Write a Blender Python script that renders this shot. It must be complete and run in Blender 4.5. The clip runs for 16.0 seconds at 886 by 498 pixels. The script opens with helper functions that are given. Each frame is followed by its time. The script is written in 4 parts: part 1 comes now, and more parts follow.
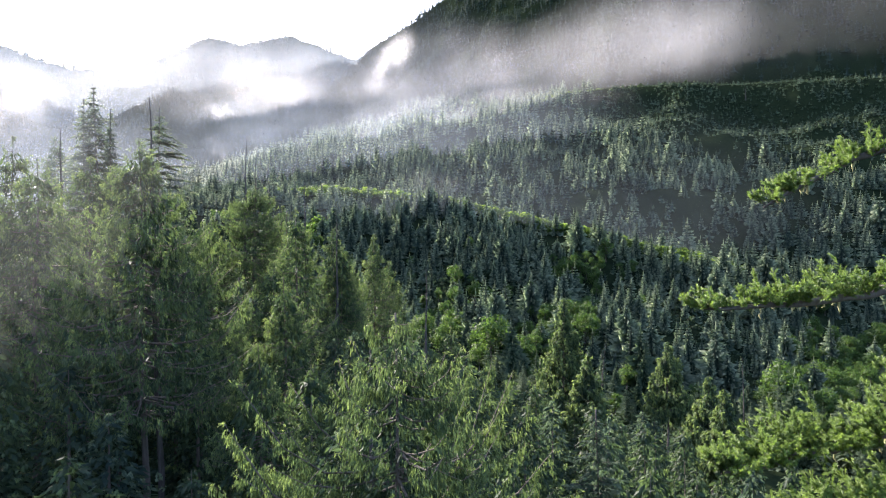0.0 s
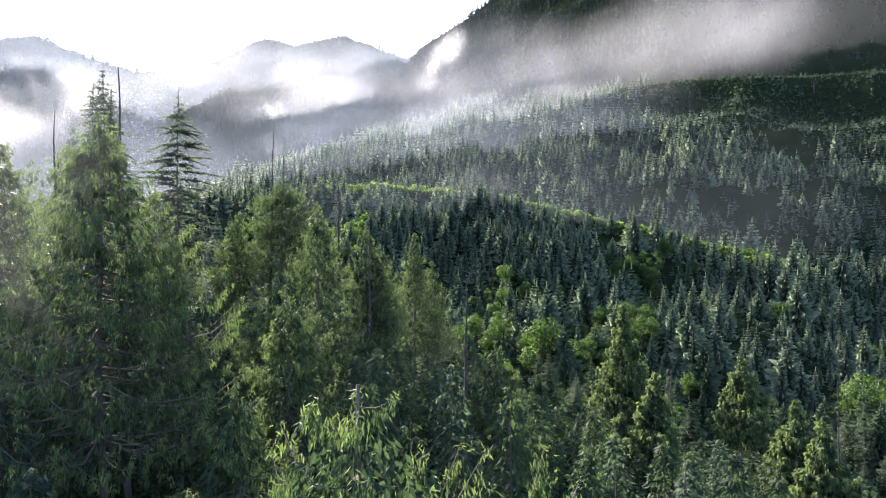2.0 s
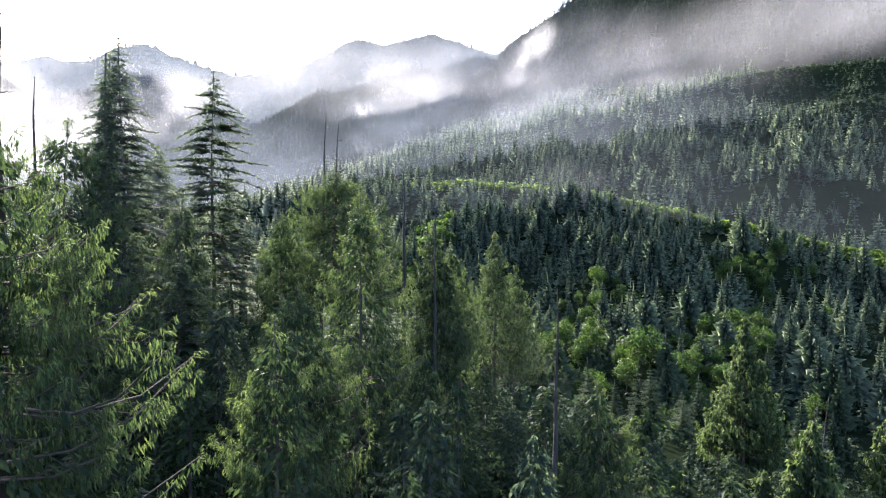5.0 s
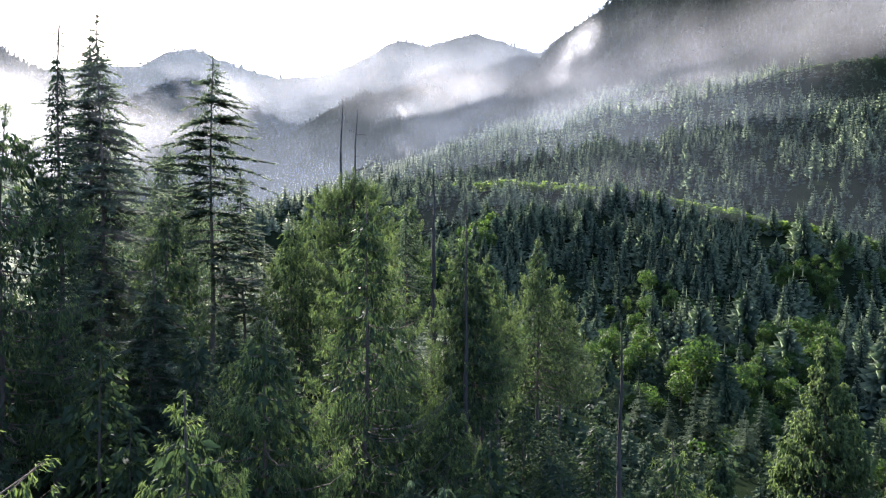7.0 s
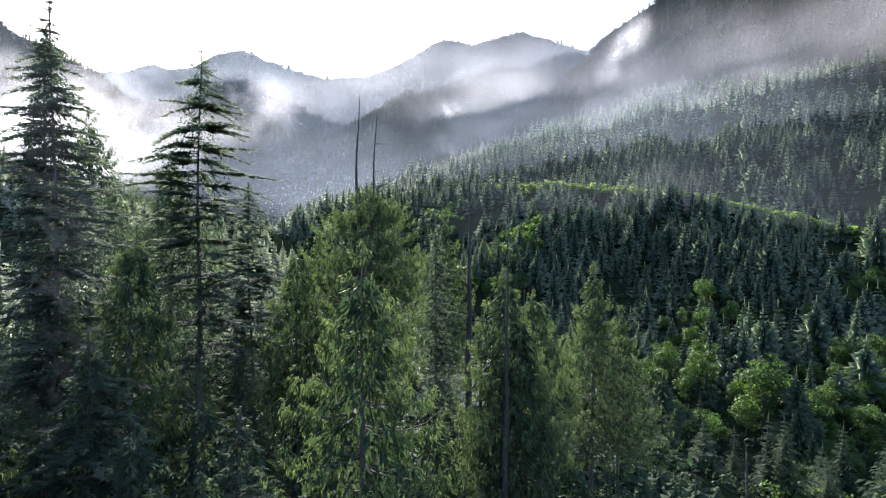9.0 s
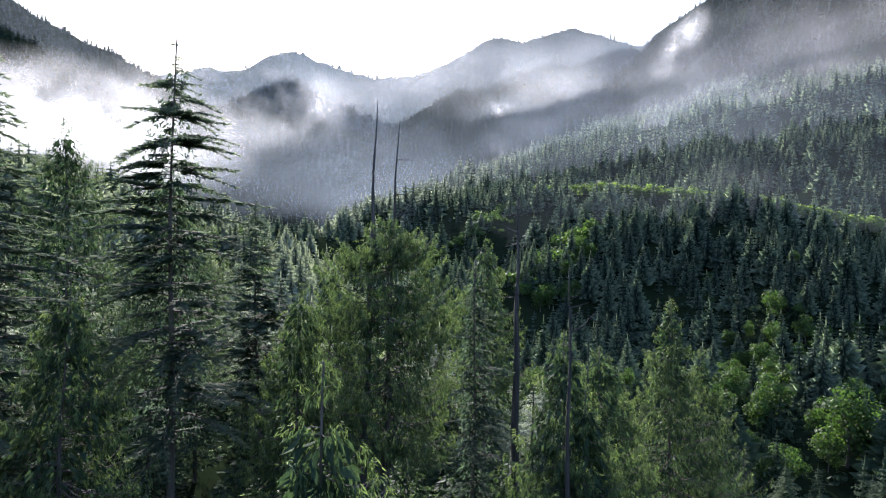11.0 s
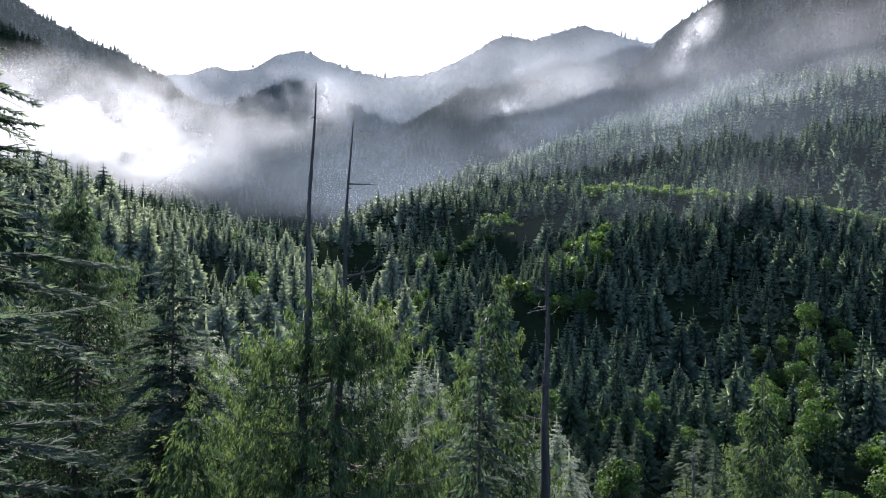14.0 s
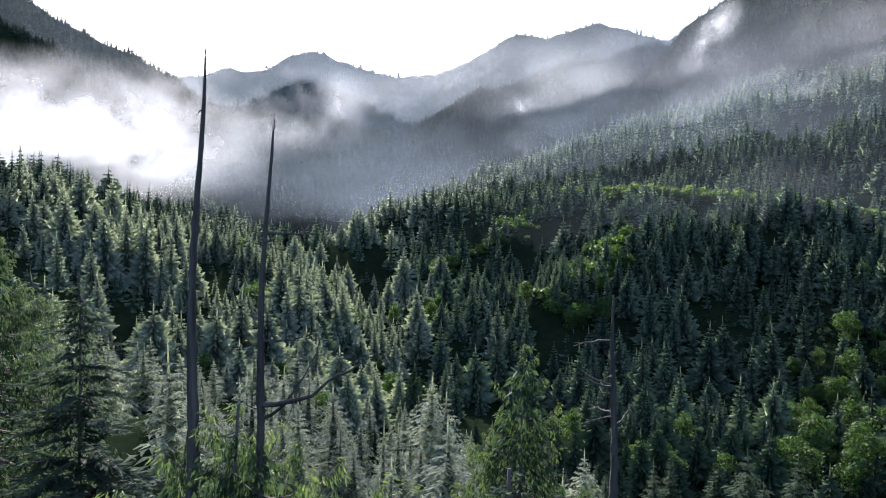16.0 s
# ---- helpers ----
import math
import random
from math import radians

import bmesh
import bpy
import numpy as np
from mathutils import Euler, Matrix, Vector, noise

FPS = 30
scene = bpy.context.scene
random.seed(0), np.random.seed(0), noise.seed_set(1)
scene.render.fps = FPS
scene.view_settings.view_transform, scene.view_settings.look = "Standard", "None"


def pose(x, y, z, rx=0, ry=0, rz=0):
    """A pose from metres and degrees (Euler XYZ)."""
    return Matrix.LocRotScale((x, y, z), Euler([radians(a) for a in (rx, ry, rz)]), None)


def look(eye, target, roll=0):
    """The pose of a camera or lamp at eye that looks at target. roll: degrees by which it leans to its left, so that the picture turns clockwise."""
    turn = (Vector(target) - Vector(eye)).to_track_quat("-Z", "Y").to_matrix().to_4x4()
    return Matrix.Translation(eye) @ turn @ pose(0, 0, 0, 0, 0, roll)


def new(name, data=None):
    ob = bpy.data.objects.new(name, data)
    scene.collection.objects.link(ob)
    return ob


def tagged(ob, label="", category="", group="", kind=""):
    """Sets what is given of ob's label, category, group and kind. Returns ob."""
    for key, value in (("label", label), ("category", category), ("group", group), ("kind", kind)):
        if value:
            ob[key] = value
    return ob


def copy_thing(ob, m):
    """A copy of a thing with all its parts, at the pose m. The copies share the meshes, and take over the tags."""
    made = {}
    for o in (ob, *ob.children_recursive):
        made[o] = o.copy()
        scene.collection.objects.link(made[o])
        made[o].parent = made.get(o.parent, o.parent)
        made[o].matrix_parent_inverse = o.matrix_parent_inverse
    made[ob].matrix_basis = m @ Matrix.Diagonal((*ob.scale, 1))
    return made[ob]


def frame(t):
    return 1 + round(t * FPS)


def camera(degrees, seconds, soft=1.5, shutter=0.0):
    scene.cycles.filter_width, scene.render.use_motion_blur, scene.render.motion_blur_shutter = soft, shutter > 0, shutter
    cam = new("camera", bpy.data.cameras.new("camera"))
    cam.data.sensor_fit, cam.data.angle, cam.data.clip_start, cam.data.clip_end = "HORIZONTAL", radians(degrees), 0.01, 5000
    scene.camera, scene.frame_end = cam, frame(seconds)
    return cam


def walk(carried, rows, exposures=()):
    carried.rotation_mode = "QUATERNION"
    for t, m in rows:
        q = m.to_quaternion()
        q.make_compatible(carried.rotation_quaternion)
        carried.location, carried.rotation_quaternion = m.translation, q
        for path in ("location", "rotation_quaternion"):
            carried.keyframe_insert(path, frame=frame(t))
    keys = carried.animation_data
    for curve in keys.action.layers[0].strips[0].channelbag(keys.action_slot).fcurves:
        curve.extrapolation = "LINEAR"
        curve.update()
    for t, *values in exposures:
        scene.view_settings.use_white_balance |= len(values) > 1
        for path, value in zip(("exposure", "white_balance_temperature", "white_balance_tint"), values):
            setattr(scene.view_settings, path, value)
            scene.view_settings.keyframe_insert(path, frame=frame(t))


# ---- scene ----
cam = camera(66.1, 16.0, soft=1.2)
PATH = [
    (0, (-16.031, -65.661, -9.115), (-15.248, -63.821, -9.085), -0.8),
    (0.5, (-14.77, -63.297, -9.006), (-14.019, -61.443, -8.976), -0.7),
    (1, (-13.536, -60.926, -8.922), (-12.819, -59.059, -8.894), -0.6),
    (1.5, (-12.424, -58.777, -8.788), (-11.742, -56.897, -8.76), -0.4),
    (2, (-11.237, -56.314, -8.696), (-10.595, -54.421, -8.669), -0.4),
    (2.5, (-10.149, -54.091, -8.508), (-9.547, -52.184, -8.482), -0.4),
    (3, (-9.193, -51.503, -8.306), (-8.629, -49.584, -8.282), -0.4),
    (3.5, (-8.256, -48.992, -8.201), (-7.731, -47.062, -8.176), -0.3),
    (4, (-7.309, -46.196, -8.112), (-6.829, -44.254, -8.088), -0.2),
    (6.5, (-3.326, -33.314, -7.343), (-3.033, -31.336, -7.319), 0.1),
    (7, (-2.676, -30.605, -6.894), (-2.407, -28.624, -6.87), 0.1),
    (7.5, (-2.097, -27.679, -6.235), (-1.857, -25.694, -6.213), 0.3),
    (8, (-1.525, -24.781, -5.481), (-1.318, -22.792, -5.458), 0.4),
    (8.5, (-0.998, -21.966, -4.712), (-0.825, -19.974, -4.692), 0.5),
    (9, (-0.439, -18.87, -3.936), (-0.3, -16.875, -3.915), 0.5),
    (9.5, (0.042, -15.95, -3.175), (0.144, -13.953, -3.156), 0.6),
    (12, (1.355, -1.085, 0.307), (1.321, 0.915, 0.322), 0.9),
    (12.5, (1.578, 1.567, 0.714), (1.545, 3.567, 0.73), 0.9),
    (13, (1.725, 4.577, 1.253), (1.691, 6.576, 1.268), 0.8),
    (13.5, (1.758, 7.598, 1.862), (1.727, 9.598, 1.875), 0.8),
    (14, (1.829, 10.688, 2.537), (1.798, 12.688, 2.549), 0.8),
    (14.5, (1.823, 13.675, 3.181), (1.794, 15.675, 3.193), 0.7),
    (15, (1.863, 16.652, 3.814), (1.832, 18.652, 3.826), 0.7),
    (15.5, (1.892, 19.729, 4.346), (1.85, 21.728, 4.356), 0.6),
    (16, (1.941, 22.626, 4.746), (1.868, 24.625, 4.757), 0.6),
]
walk(cam, [(r[0], look(*r[1:])) for r in PATH],
     [(0, 2.20, 6780, 17), (4, 2.09, 6690, 17), (9, 1.69, 6350, 15), (12.5, 1.37, 6190, 14), (16, 1.22, 6190, 13)])

# ---- world, sun, exposure ----
SUN_AZ, SUN_EL = radians(-13.0), radians(25.0)
world = bpy.data.worlds.new("world")
scene.world = world
world.use_nodes = True
wn = world.node_tree.nodes
sky = wn.new("ShaderNodeTexSky")
sky.sky_type, sky.sun_disc = "NISHITA", False
sky.sun_elevation, sky.sun_rotation = SUN_EL, SUN_AZ
sky.air_density, sky.dust_density, sky.ozone_density = 1.0, 1.5, 2.0
wn["Background"].inputs["Strength"].default_value = 0.15
world.node_tree.links.new(sky.outputs["Color"], wn["Background"].inputs["Color"])

sun_data = bpy.data.lights.new("sun", "SUN")
sun_data.energy, sun_data.angle, sun_data.color = 4.8, radians(0.6), (1.0, 0.96, 0.90)
sun = new("sun", sun_data)
SUN_DIR = Vector((math.sin(SUN_AZ) * math.cos(SUN_EL), math.cos(SUN_AZ) * math.cos(SUN_EL), math.sin(SUN_EL)))
sun.matrix_world = look(SUN_DIR * 300, (0, 0, 0))


# ---- materials ----
def material(name):
    m = bpy.data.materials.new(name)
    m.use_nodes = True
    nt = m.node_tree
    nt.nodes.clear()
    return m, nt, nt.nodes, nt.links


def ramp(nodes, links, source, stops):
    r = nodes.new("ShaderNodeValToRGB")
    while len(r.color_ramp.elements) < len(stops):
        r.color_ramp.elements.new(0.5)
    for e, (p, c) in zip(r.color_ramp.elements, stops):
        e.position, e.color = p, (*c, 1)
    links.new(source, r.inputs["Fac"])
    return r.outputs["Color"]


def noise_node(nodes, links, scale, detail=4.0, coords=None, rough=0.55):
    n = nodes.new("ShaderNodeTexNoise")
    n.inputs["Scale"].default_value, n.inputs["Detail"].default_value = scale, detail
    n.inputs["Roughness"].default_value = rough
    if coords is not None:
        links.new(coords, n.inputs["Vector"])
    return n.outputs["Fac"]


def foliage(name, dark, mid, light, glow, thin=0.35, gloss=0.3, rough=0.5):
    """Needles and leaves: varied by clump, by tree and over the place, with inner shade and tip light painted in by
    tone; part of the light passes through.
    """
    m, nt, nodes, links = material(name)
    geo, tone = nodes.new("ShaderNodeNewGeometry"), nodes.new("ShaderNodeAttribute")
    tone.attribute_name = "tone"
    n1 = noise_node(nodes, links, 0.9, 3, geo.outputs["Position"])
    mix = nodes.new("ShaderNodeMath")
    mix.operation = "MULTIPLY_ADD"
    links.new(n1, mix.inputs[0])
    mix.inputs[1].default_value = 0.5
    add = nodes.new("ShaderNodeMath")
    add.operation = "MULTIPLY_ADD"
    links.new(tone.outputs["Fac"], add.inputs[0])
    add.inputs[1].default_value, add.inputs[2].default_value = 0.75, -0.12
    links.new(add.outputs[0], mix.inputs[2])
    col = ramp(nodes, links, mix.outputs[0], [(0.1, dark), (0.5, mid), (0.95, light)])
    p = nodes.new("ShaderNodeBsdfPrincipled")
    links.new(col, p.inputs["Base Color"])
    p.inputs["Roughness"].default_value = rough
    p.inputs["Specular IOR Level"].default_value = gloss
    tr = nodes.new("ShaderNodeBsdfTranslucent")
    tint = nodes.new("ShaderNodeMix")
    tint.data_type, tint.blend_type = "RGBA", "MULTIPLY"
    tint.inputs[0].default_value = 1.0
    links.new(col, tint.inputs[6])
    tint.inputs[7].default_value = (*glow, 1)
    links.new(tint.outputs[2], tr.inputs["Color"])
    ms = nodes.new("ShaderNodeMixShader")
    ms.inputs[0].default_value = thin
    links.new(p.outputs[0], ms.inputs[1])
    links.new(tr.outputs[0], ms.inputs[2])
    out = nodes.new("ShaderNodeOutputMaterial")
    links.new(ms.outputs[0], out.inputs["Surface"])
    return m


def solid(name, stops, scale, rough=0.85, bump=0.3, spec=0.3, stretch=(1, 1, 1), detail=6):
    """A rough surface whose colour runs through stops by noise at two scales, with relief."""
    m, nt, nodes, links = material(name)
    tex = nodes.new("ShaderNodeTexCoord")
    mp = nodes.new("ShaderNodeMapping")
    mp.inputs["Scale"].default_value = stretch
    links.new(tex.outputs["Object"], mp.inputs["Vector"])
    a = noise_node(nodes, links, scale, detail, mp.outputs[0], 0.65)
    b = noise_node(nodes, links, scale * 0.13, 3, mp.outputs[0])
    mixer = nodes.new("ShaderNodeMath")
    mixer.operation = "MULTIPLY_ADD"
    links.new(a, mixer.inputs[0])
    mixer.inputs[1].default_value = 0.6
    half = nodes.new("ShaderNodeMath")
    half.operation = "MULTIPLY"
    links.new(b, half.inputs[0])
    half.inputs[1].default_value = 0.4
    links.new(half.outputs[0], mixer.inputs[2])
    col = ramp(nodes, links, mixer.outputs[0], stops)
    p = nodes.new("ShaderNodeBsdfPrincipled")
    links.new(col, p.inputs["Base Color"])
    p.inputs["Roughness"].default_value, p.inputs["Specular IOR Level"].default_value = rough, spec
    bp = nodes.new("ShaderNodeBump")
    bp.inputs["Strength"].default_value, bp.inputs["Distance"].default_value = bump, 0.05
    links.new(a, bp.inputs["Height"])
    links.new(bp.outputs[0], p.inputs["Normal"])
    out = nodes.new("ShaderNodeOutputMaterial")
    links.new(p.outputs[0], out.inputs["Surface"])
    return m


CEDAR = foliage("cedar_sprays", (0.022, 0.039, 0.027), (0.064, 0.098, 0.050), (0.160, 0.210, 0.086), (1.45, 1.52, 0.95), 0.38, 0.15, 0.65)
FIR = foliage("fir_needles", (0.024, 0.042, 0.038), (0.072, 0.104, 0.078), (0.185, 0.220, 0.150), (1.6, 1.65, 1.15), 0.50, 0.06, 0.8)
BOUGH = foliage("fir_bough_needles", (0.036, 0.066, 0.020), (0.092, 0.150, 0.044), (0.180, 0.255, 0.082), (1.4, 1.45, 0.75), 0.45, 0.25, 0.5)
# Darker needles; on cedars 127 and 128 they paint in deep shade.
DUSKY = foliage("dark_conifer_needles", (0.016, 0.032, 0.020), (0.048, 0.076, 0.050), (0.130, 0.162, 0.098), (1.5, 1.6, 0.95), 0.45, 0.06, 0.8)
# Darker copy for the right slope, whose shade is put into the colour.
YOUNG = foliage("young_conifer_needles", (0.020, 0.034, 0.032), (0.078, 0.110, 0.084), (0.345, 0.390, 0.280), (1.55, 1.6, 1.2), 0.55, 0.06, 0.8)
# Paler copy for left hill, valley bottom and crest: rim light in the colour.
RIM_LIT = foliage("rim_lit_spruce_needles", (0.042, 0.060, 0.050), (0.205, 0.232, 0.190), (0.600, 0.620, 0.520), (1.5, 1.52, 1.2), 0.62, 0.06, 0.8)
LEAF = foliage("alder_leaves", (0.022, 0.046, 0.018), (0.050, 0.094, 0.030), (0.100, 0.160, 0.050), (1.4, 1.45, 0.75), 0.48, 0.2, 0.6)
# Needles darkened so that far slopes read as shaded, without sunlit tips.
FAR = foliage("far_conifer_needles", (0.018, 0.032, 0.026), (0.030, 0.048, 0.036), (0.050, 0.072, 0.052), (1.2, 1.2, 1.0), 0.2, 0.05, 0.9)
GREEN = foliage("dark_brush_leaves", (0.015, 0.029, 0.020), (0.032, 0.054, 0.034), (0.060, 0.088, 0.048), (1.3, 1.3, 1.0), 0.35, 0.1, 0.7)
# Paler copy of the alder leaves: sunlight on the brush put into the colour.
BRIGHT_LEAF = foliage("sunlit_brush_leaves", (0.036, 0.066, 0.022), (0.080, 0.128, 0.040), (0.140, 0.195, 0.066), (1.5, 1.55, 0.75), 0.5, 0.1, 0.7)
BARK = solid("bark", [(0.25, (0.045, 0.036, 0.032)), (0.5, (0.11, 0.092, 0.082)), (0.8, (0.22, 0.195, 0.18))], 5.0, 0.9, 0.6, 0.2, (1, 1, 0.15))
DEAD = solid("weathered_wood", [(0.25, (0.018, 0.015, 0.014)), (0.5, (0.060, 0.052, 0.049)), (0.85, (0.22, 0.20, 0.19))], 7.0, 0.85, 0.9, 0.25, (1, 1, 0.08))
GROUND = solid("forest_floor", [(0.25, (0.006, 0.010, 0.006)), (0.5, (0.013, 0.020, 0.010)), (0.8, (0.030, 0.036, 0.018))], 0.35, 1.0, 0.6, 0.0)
LICHEN = solid("lichen", [(0.3, (0.25, 0.24, 0.12)), (0.7, (0.45, 0.42, 0.22))], 20.0, 0.95, 0.4, 0.1)


# ---- mesh helpers ----
def mesh_of(name, verts, tris, mat, tone=None):
    me = bpy.data.meshes.new(name)
    verts = np.asarray(verts, dtype=np.float32).reshape(-1, 3)
    tris = np.asarray(tris, dtype=np.int32).reshape(-1, 3)
    me.vertices.add(len(verts))
    me.vertices.foreach_set("co", verts.ravel())
    me.loops.add(tris.size)
    me.loops.foreach_set("vertex_index", tris.ravel())
    me.polygons.add(len(tris))
    me.polygons.foreach_set("loop_start", np.arange(0, tris.size, 3, dtype=np.int32))
    if tone is not None:
        at = me.attributes.new("tone", "FLOAT", "POINT")
        at.data.foreach_set("value", np.asarray(tone, dtype=np.float32))
    me.materials.append(mat)
    me.update(calc_edges=True)
    return me


def part(name, me, parent, label=""):
    ob = new(name, me)
    ob.parent = parent
    if label:
        tagged(ob, label)
    return ob


class Soup:
    """Collects blocks of vertices, triangles and tones."""

    def __init__(self):
        self.v, self.t, self.c, self.n = [], [], [], 0

    def add(self, verts, tris, tone=0.5):
        verts = np.asarray(verts, dtype=np.float32).reshape(-1, 3)
        self.v.append(verts)
        self.t.append(np.asarray(tris, dtype=np.int32).reshape(-1, 3) + self.n)
        self.c.append(np.broadcast_to(np.asarray(tone, dtype=np.float32), (len(verts),)))
        self.n += len(verts)

    def stamp(self, shape, tris, frames, origins, tone, own=None):
        """Copies of one small shape: frames (n, 3, 3) hold its three axes, scaled; origins (n, 3)."""
        n, k = len(origins), len(shape)
        v = np.einsum("ki,nij->nkj", shape, frames) + origins[:, None, :]
        t = tris[None] + (np.arange(n) * k)[:, None, None]
        c = np.repeat(np.broadcast_to(tone, (n,)), k)
        self.add(v.reshape(-1, 3), t.reshape(-1, 3), c if own is None else np.clip(c + np.tile(own, n), 0, 1))

    def mesh(self, name, mat):
        return mesh_of(name, np.concatenate(self.v), np.concatenate(self.t), mat, np.concatenate(self.c))


def tube(soup, points, radii, sides=6, rng=None, rough=0.0, tone=0.5):
    """A tapered tube along points."""
    p = np.asarray(points, dtype=float)
    d = np.gradient(p, axis=0)
    d /= np.linalg.norm(d, axis=1, keepdims=True) + 1e-9
    ref = np.where(np.abs(d[:, 2:3]) > 0.9, np.array([[1.0, 0, 0]]), np.array([[0, 0, 1.0]]))
    u = np.cross(d, ref)
    u /= np.linalg.norm(u, axis=1, keepdims=True) + 1e-9
    w = np.cross(d, u)
    a = np.arange(sides) / sides * 2 * np.pi
    r = np.asarray(radii, dtype=float)[:, None] * np.ones((1, sides))
    if rng is not None and rough:
        r = r * (1 + rng.normal(0, rough, r.shape))
    v = p[:, None] + (u[:, None] * np.cos(a)[None, :, None] + w[:, None] * np.sin(a)[None, :, None]) * r[..., None]
    n = len(p)
    i, j = np.meshgrid(np.arange(n - 1), np.arange(sides), indexing="ij")
    a0, b0 = i * sides + j, i * sides + (j + 1) % sides
    t = np.concatenate([np.stack([a0, b0, b0 + sides], -1).reshape(-1, 3), np.stack([a0, b0 + sides, a0 + sides], -1).reshape(-1, 3)])
    cap = np.array([[(n - 1) * sides, (n - 1) * sides + k, (n - 1) * sides + k + 1] for k in range(1, sides - 1)])
    soup.add(v.reshape(-1, 3), np.concatenate([t, cap]), tone)


def unit(a):
    return a / (np.linalg.norm(a, axis=-1, keepdims=True) + 1e-9)


# ---- terrain ----
def lattice(ix, iy, seed):
    h = (ix.astype(np.int64) * 374761393 + iy.astype(np.int64) * 668265263 + seed * 974634541) & 0x7FFFFFFF
    h = ((h ^ (h >> 13)) * 1274126177) & 0x7FFFFFFF
    return ((h ^ (h >> 16)) & 0xFFFF) / 65535.0


def vnoise(x, y, seed=0):
    ix, iy = np.floor(x), np.floor(y)
    fx, fy = x - ix, y - iy
    fx, fy = fx * fx * (3 - 2 * fx), fy * fy * (3 - 2 * fy)
    a, b = lattice(ix, iy, seed), lattice(ix + 1, iy, seed)
    c, d = lattice(ix, iy + 1, seed), lattice(ix + 1, iy + 1, seed)
    return (a * (1 - fx) + b * fx) * (1 - fy) + (c * (1 - fx) + d * fx) * fy - 0.5


def fbm(x, y, seed=0, octaves=4):
    s, k = 0, 1.0
    for o in range(octaves):
        s = s + vnoise(x * 2**o, y * 2**o, seed + o) * k
        k *= 0.5
    return s


def smax(a, b, k):
    m = np.clip(0.5 + (a - b) / (2 * k), 0, 1)
    return b * (1 - m) + a * m + k * m * (1 - m)


def smin(a, b, k):
    return -smax(-a, -b, k)


def step(a, b, x):
    t = np.clip((x - a) / (b - a), 0, 1)
    return t * t * (3 - 2 * t)


def along(x, y, line):
    """Distance to a crest line, the crest's height beside each place, and the side (positive to the line's right)."""
    best = np.full(np.shape(x), 1e9)
    top, side = np.zeros(np.shape(x)), np.zeros(np.shape(x))
    for (x0, y0, z0), (x1, y1, z1) in zip(line, line[1:]):
        dx, dy = x1 - x0, y1 - y0
        s = np.clip(((x - x0) * dx + (y - y0) * dy) / (dx * dx + dy * dy), 0, 1)
        d = np.hypot(x - x0 - s * dx, y - y0 - s * dy)
        cross = (x - x0) * dy - (y - y0) * dx
        near = d < best
        best, top, side = np.where(near, d, best), np.where(near, z0 + s * (z1 - z0), top), np.where(near, np.sign(cross), side)
    return best, top, side


SPUR = [(-150, 300, -20), (-85, 412, 2), (-74, 463, 14), (-46, 591, 40), (1, 769, 81), (79, 952, 129), (178, 1099, 182), (323, 1214, 260), (425, 1254, 326), (501, 1293, 390), (583, 1383, 460)]
LEFT_MOUNTAIN = [(-1500, 700, 720), (-826, 1149, 470), (-749, 1300, 424), (-691, 1451, 407), (-650, 1602, 380), (-560, 1800, 320)]
BACK_RIDGE = [(-1500, 1900, 512), (-936, 1997, 508), (-739, 2100, 568), (-635, 2101, 563), (-548, 2102, 612), (-478, 2103, 626), (-336, 2206, 594), (-232, 2257, 585), (-99, 2209, 582), (-8, 2160, 607), (148, 2112, 682), (227, 2113, 665), (382, 2015, 680), (478, 1967, 632), (537, 1918, 600), (700, 1900, 592)]
RIGHT_MOUNTAIN = [(440, 1800, 456), (480, 1718, 524), (527, 1668, 560), (599, 1644, 605), (721, 1580, 705), (848, 1483, 796), (1068, 1280, 914), (1454, 1001, 1004), (2244, 436, 998)]


ROAD_BED = [(60, 490, 37), (85, 458, 36), (105, 425, 33.5), (129, 387, 28.4), (152, 362, 23.4), (174, 346, 18.2), (198, 327, 10.9), (222, 297, -0.2), (249, 271, -9.2), (266, 242, -17.2), (272, 205, -27)]
BENCH_EDGE = [(391, 682, 171), (428, 681, 185), (472, 685, 202), (539, 685, 213), (609, 642, 211), (653, 574, 200), (725, 509, 196), (773, 460, 195), (850, 370, 192)]
ROAD, HIGH_ROAD = [p[:2] for p in ROAD_BED], [p[:2] for p in BENCH_EDGE]
FOLDS = [([(111, 230), (170, 278), (191, 294), (224, 244), (268, 197)], 13, 22),
         ([(-15, 360), (1, 371), (24, 400)], 9, 14),
         ([(73, 345), (50, 293), (35, 276)], 13, 16),
         ([(226, 215), (150, 165), (110, 161)], -8, 24)]


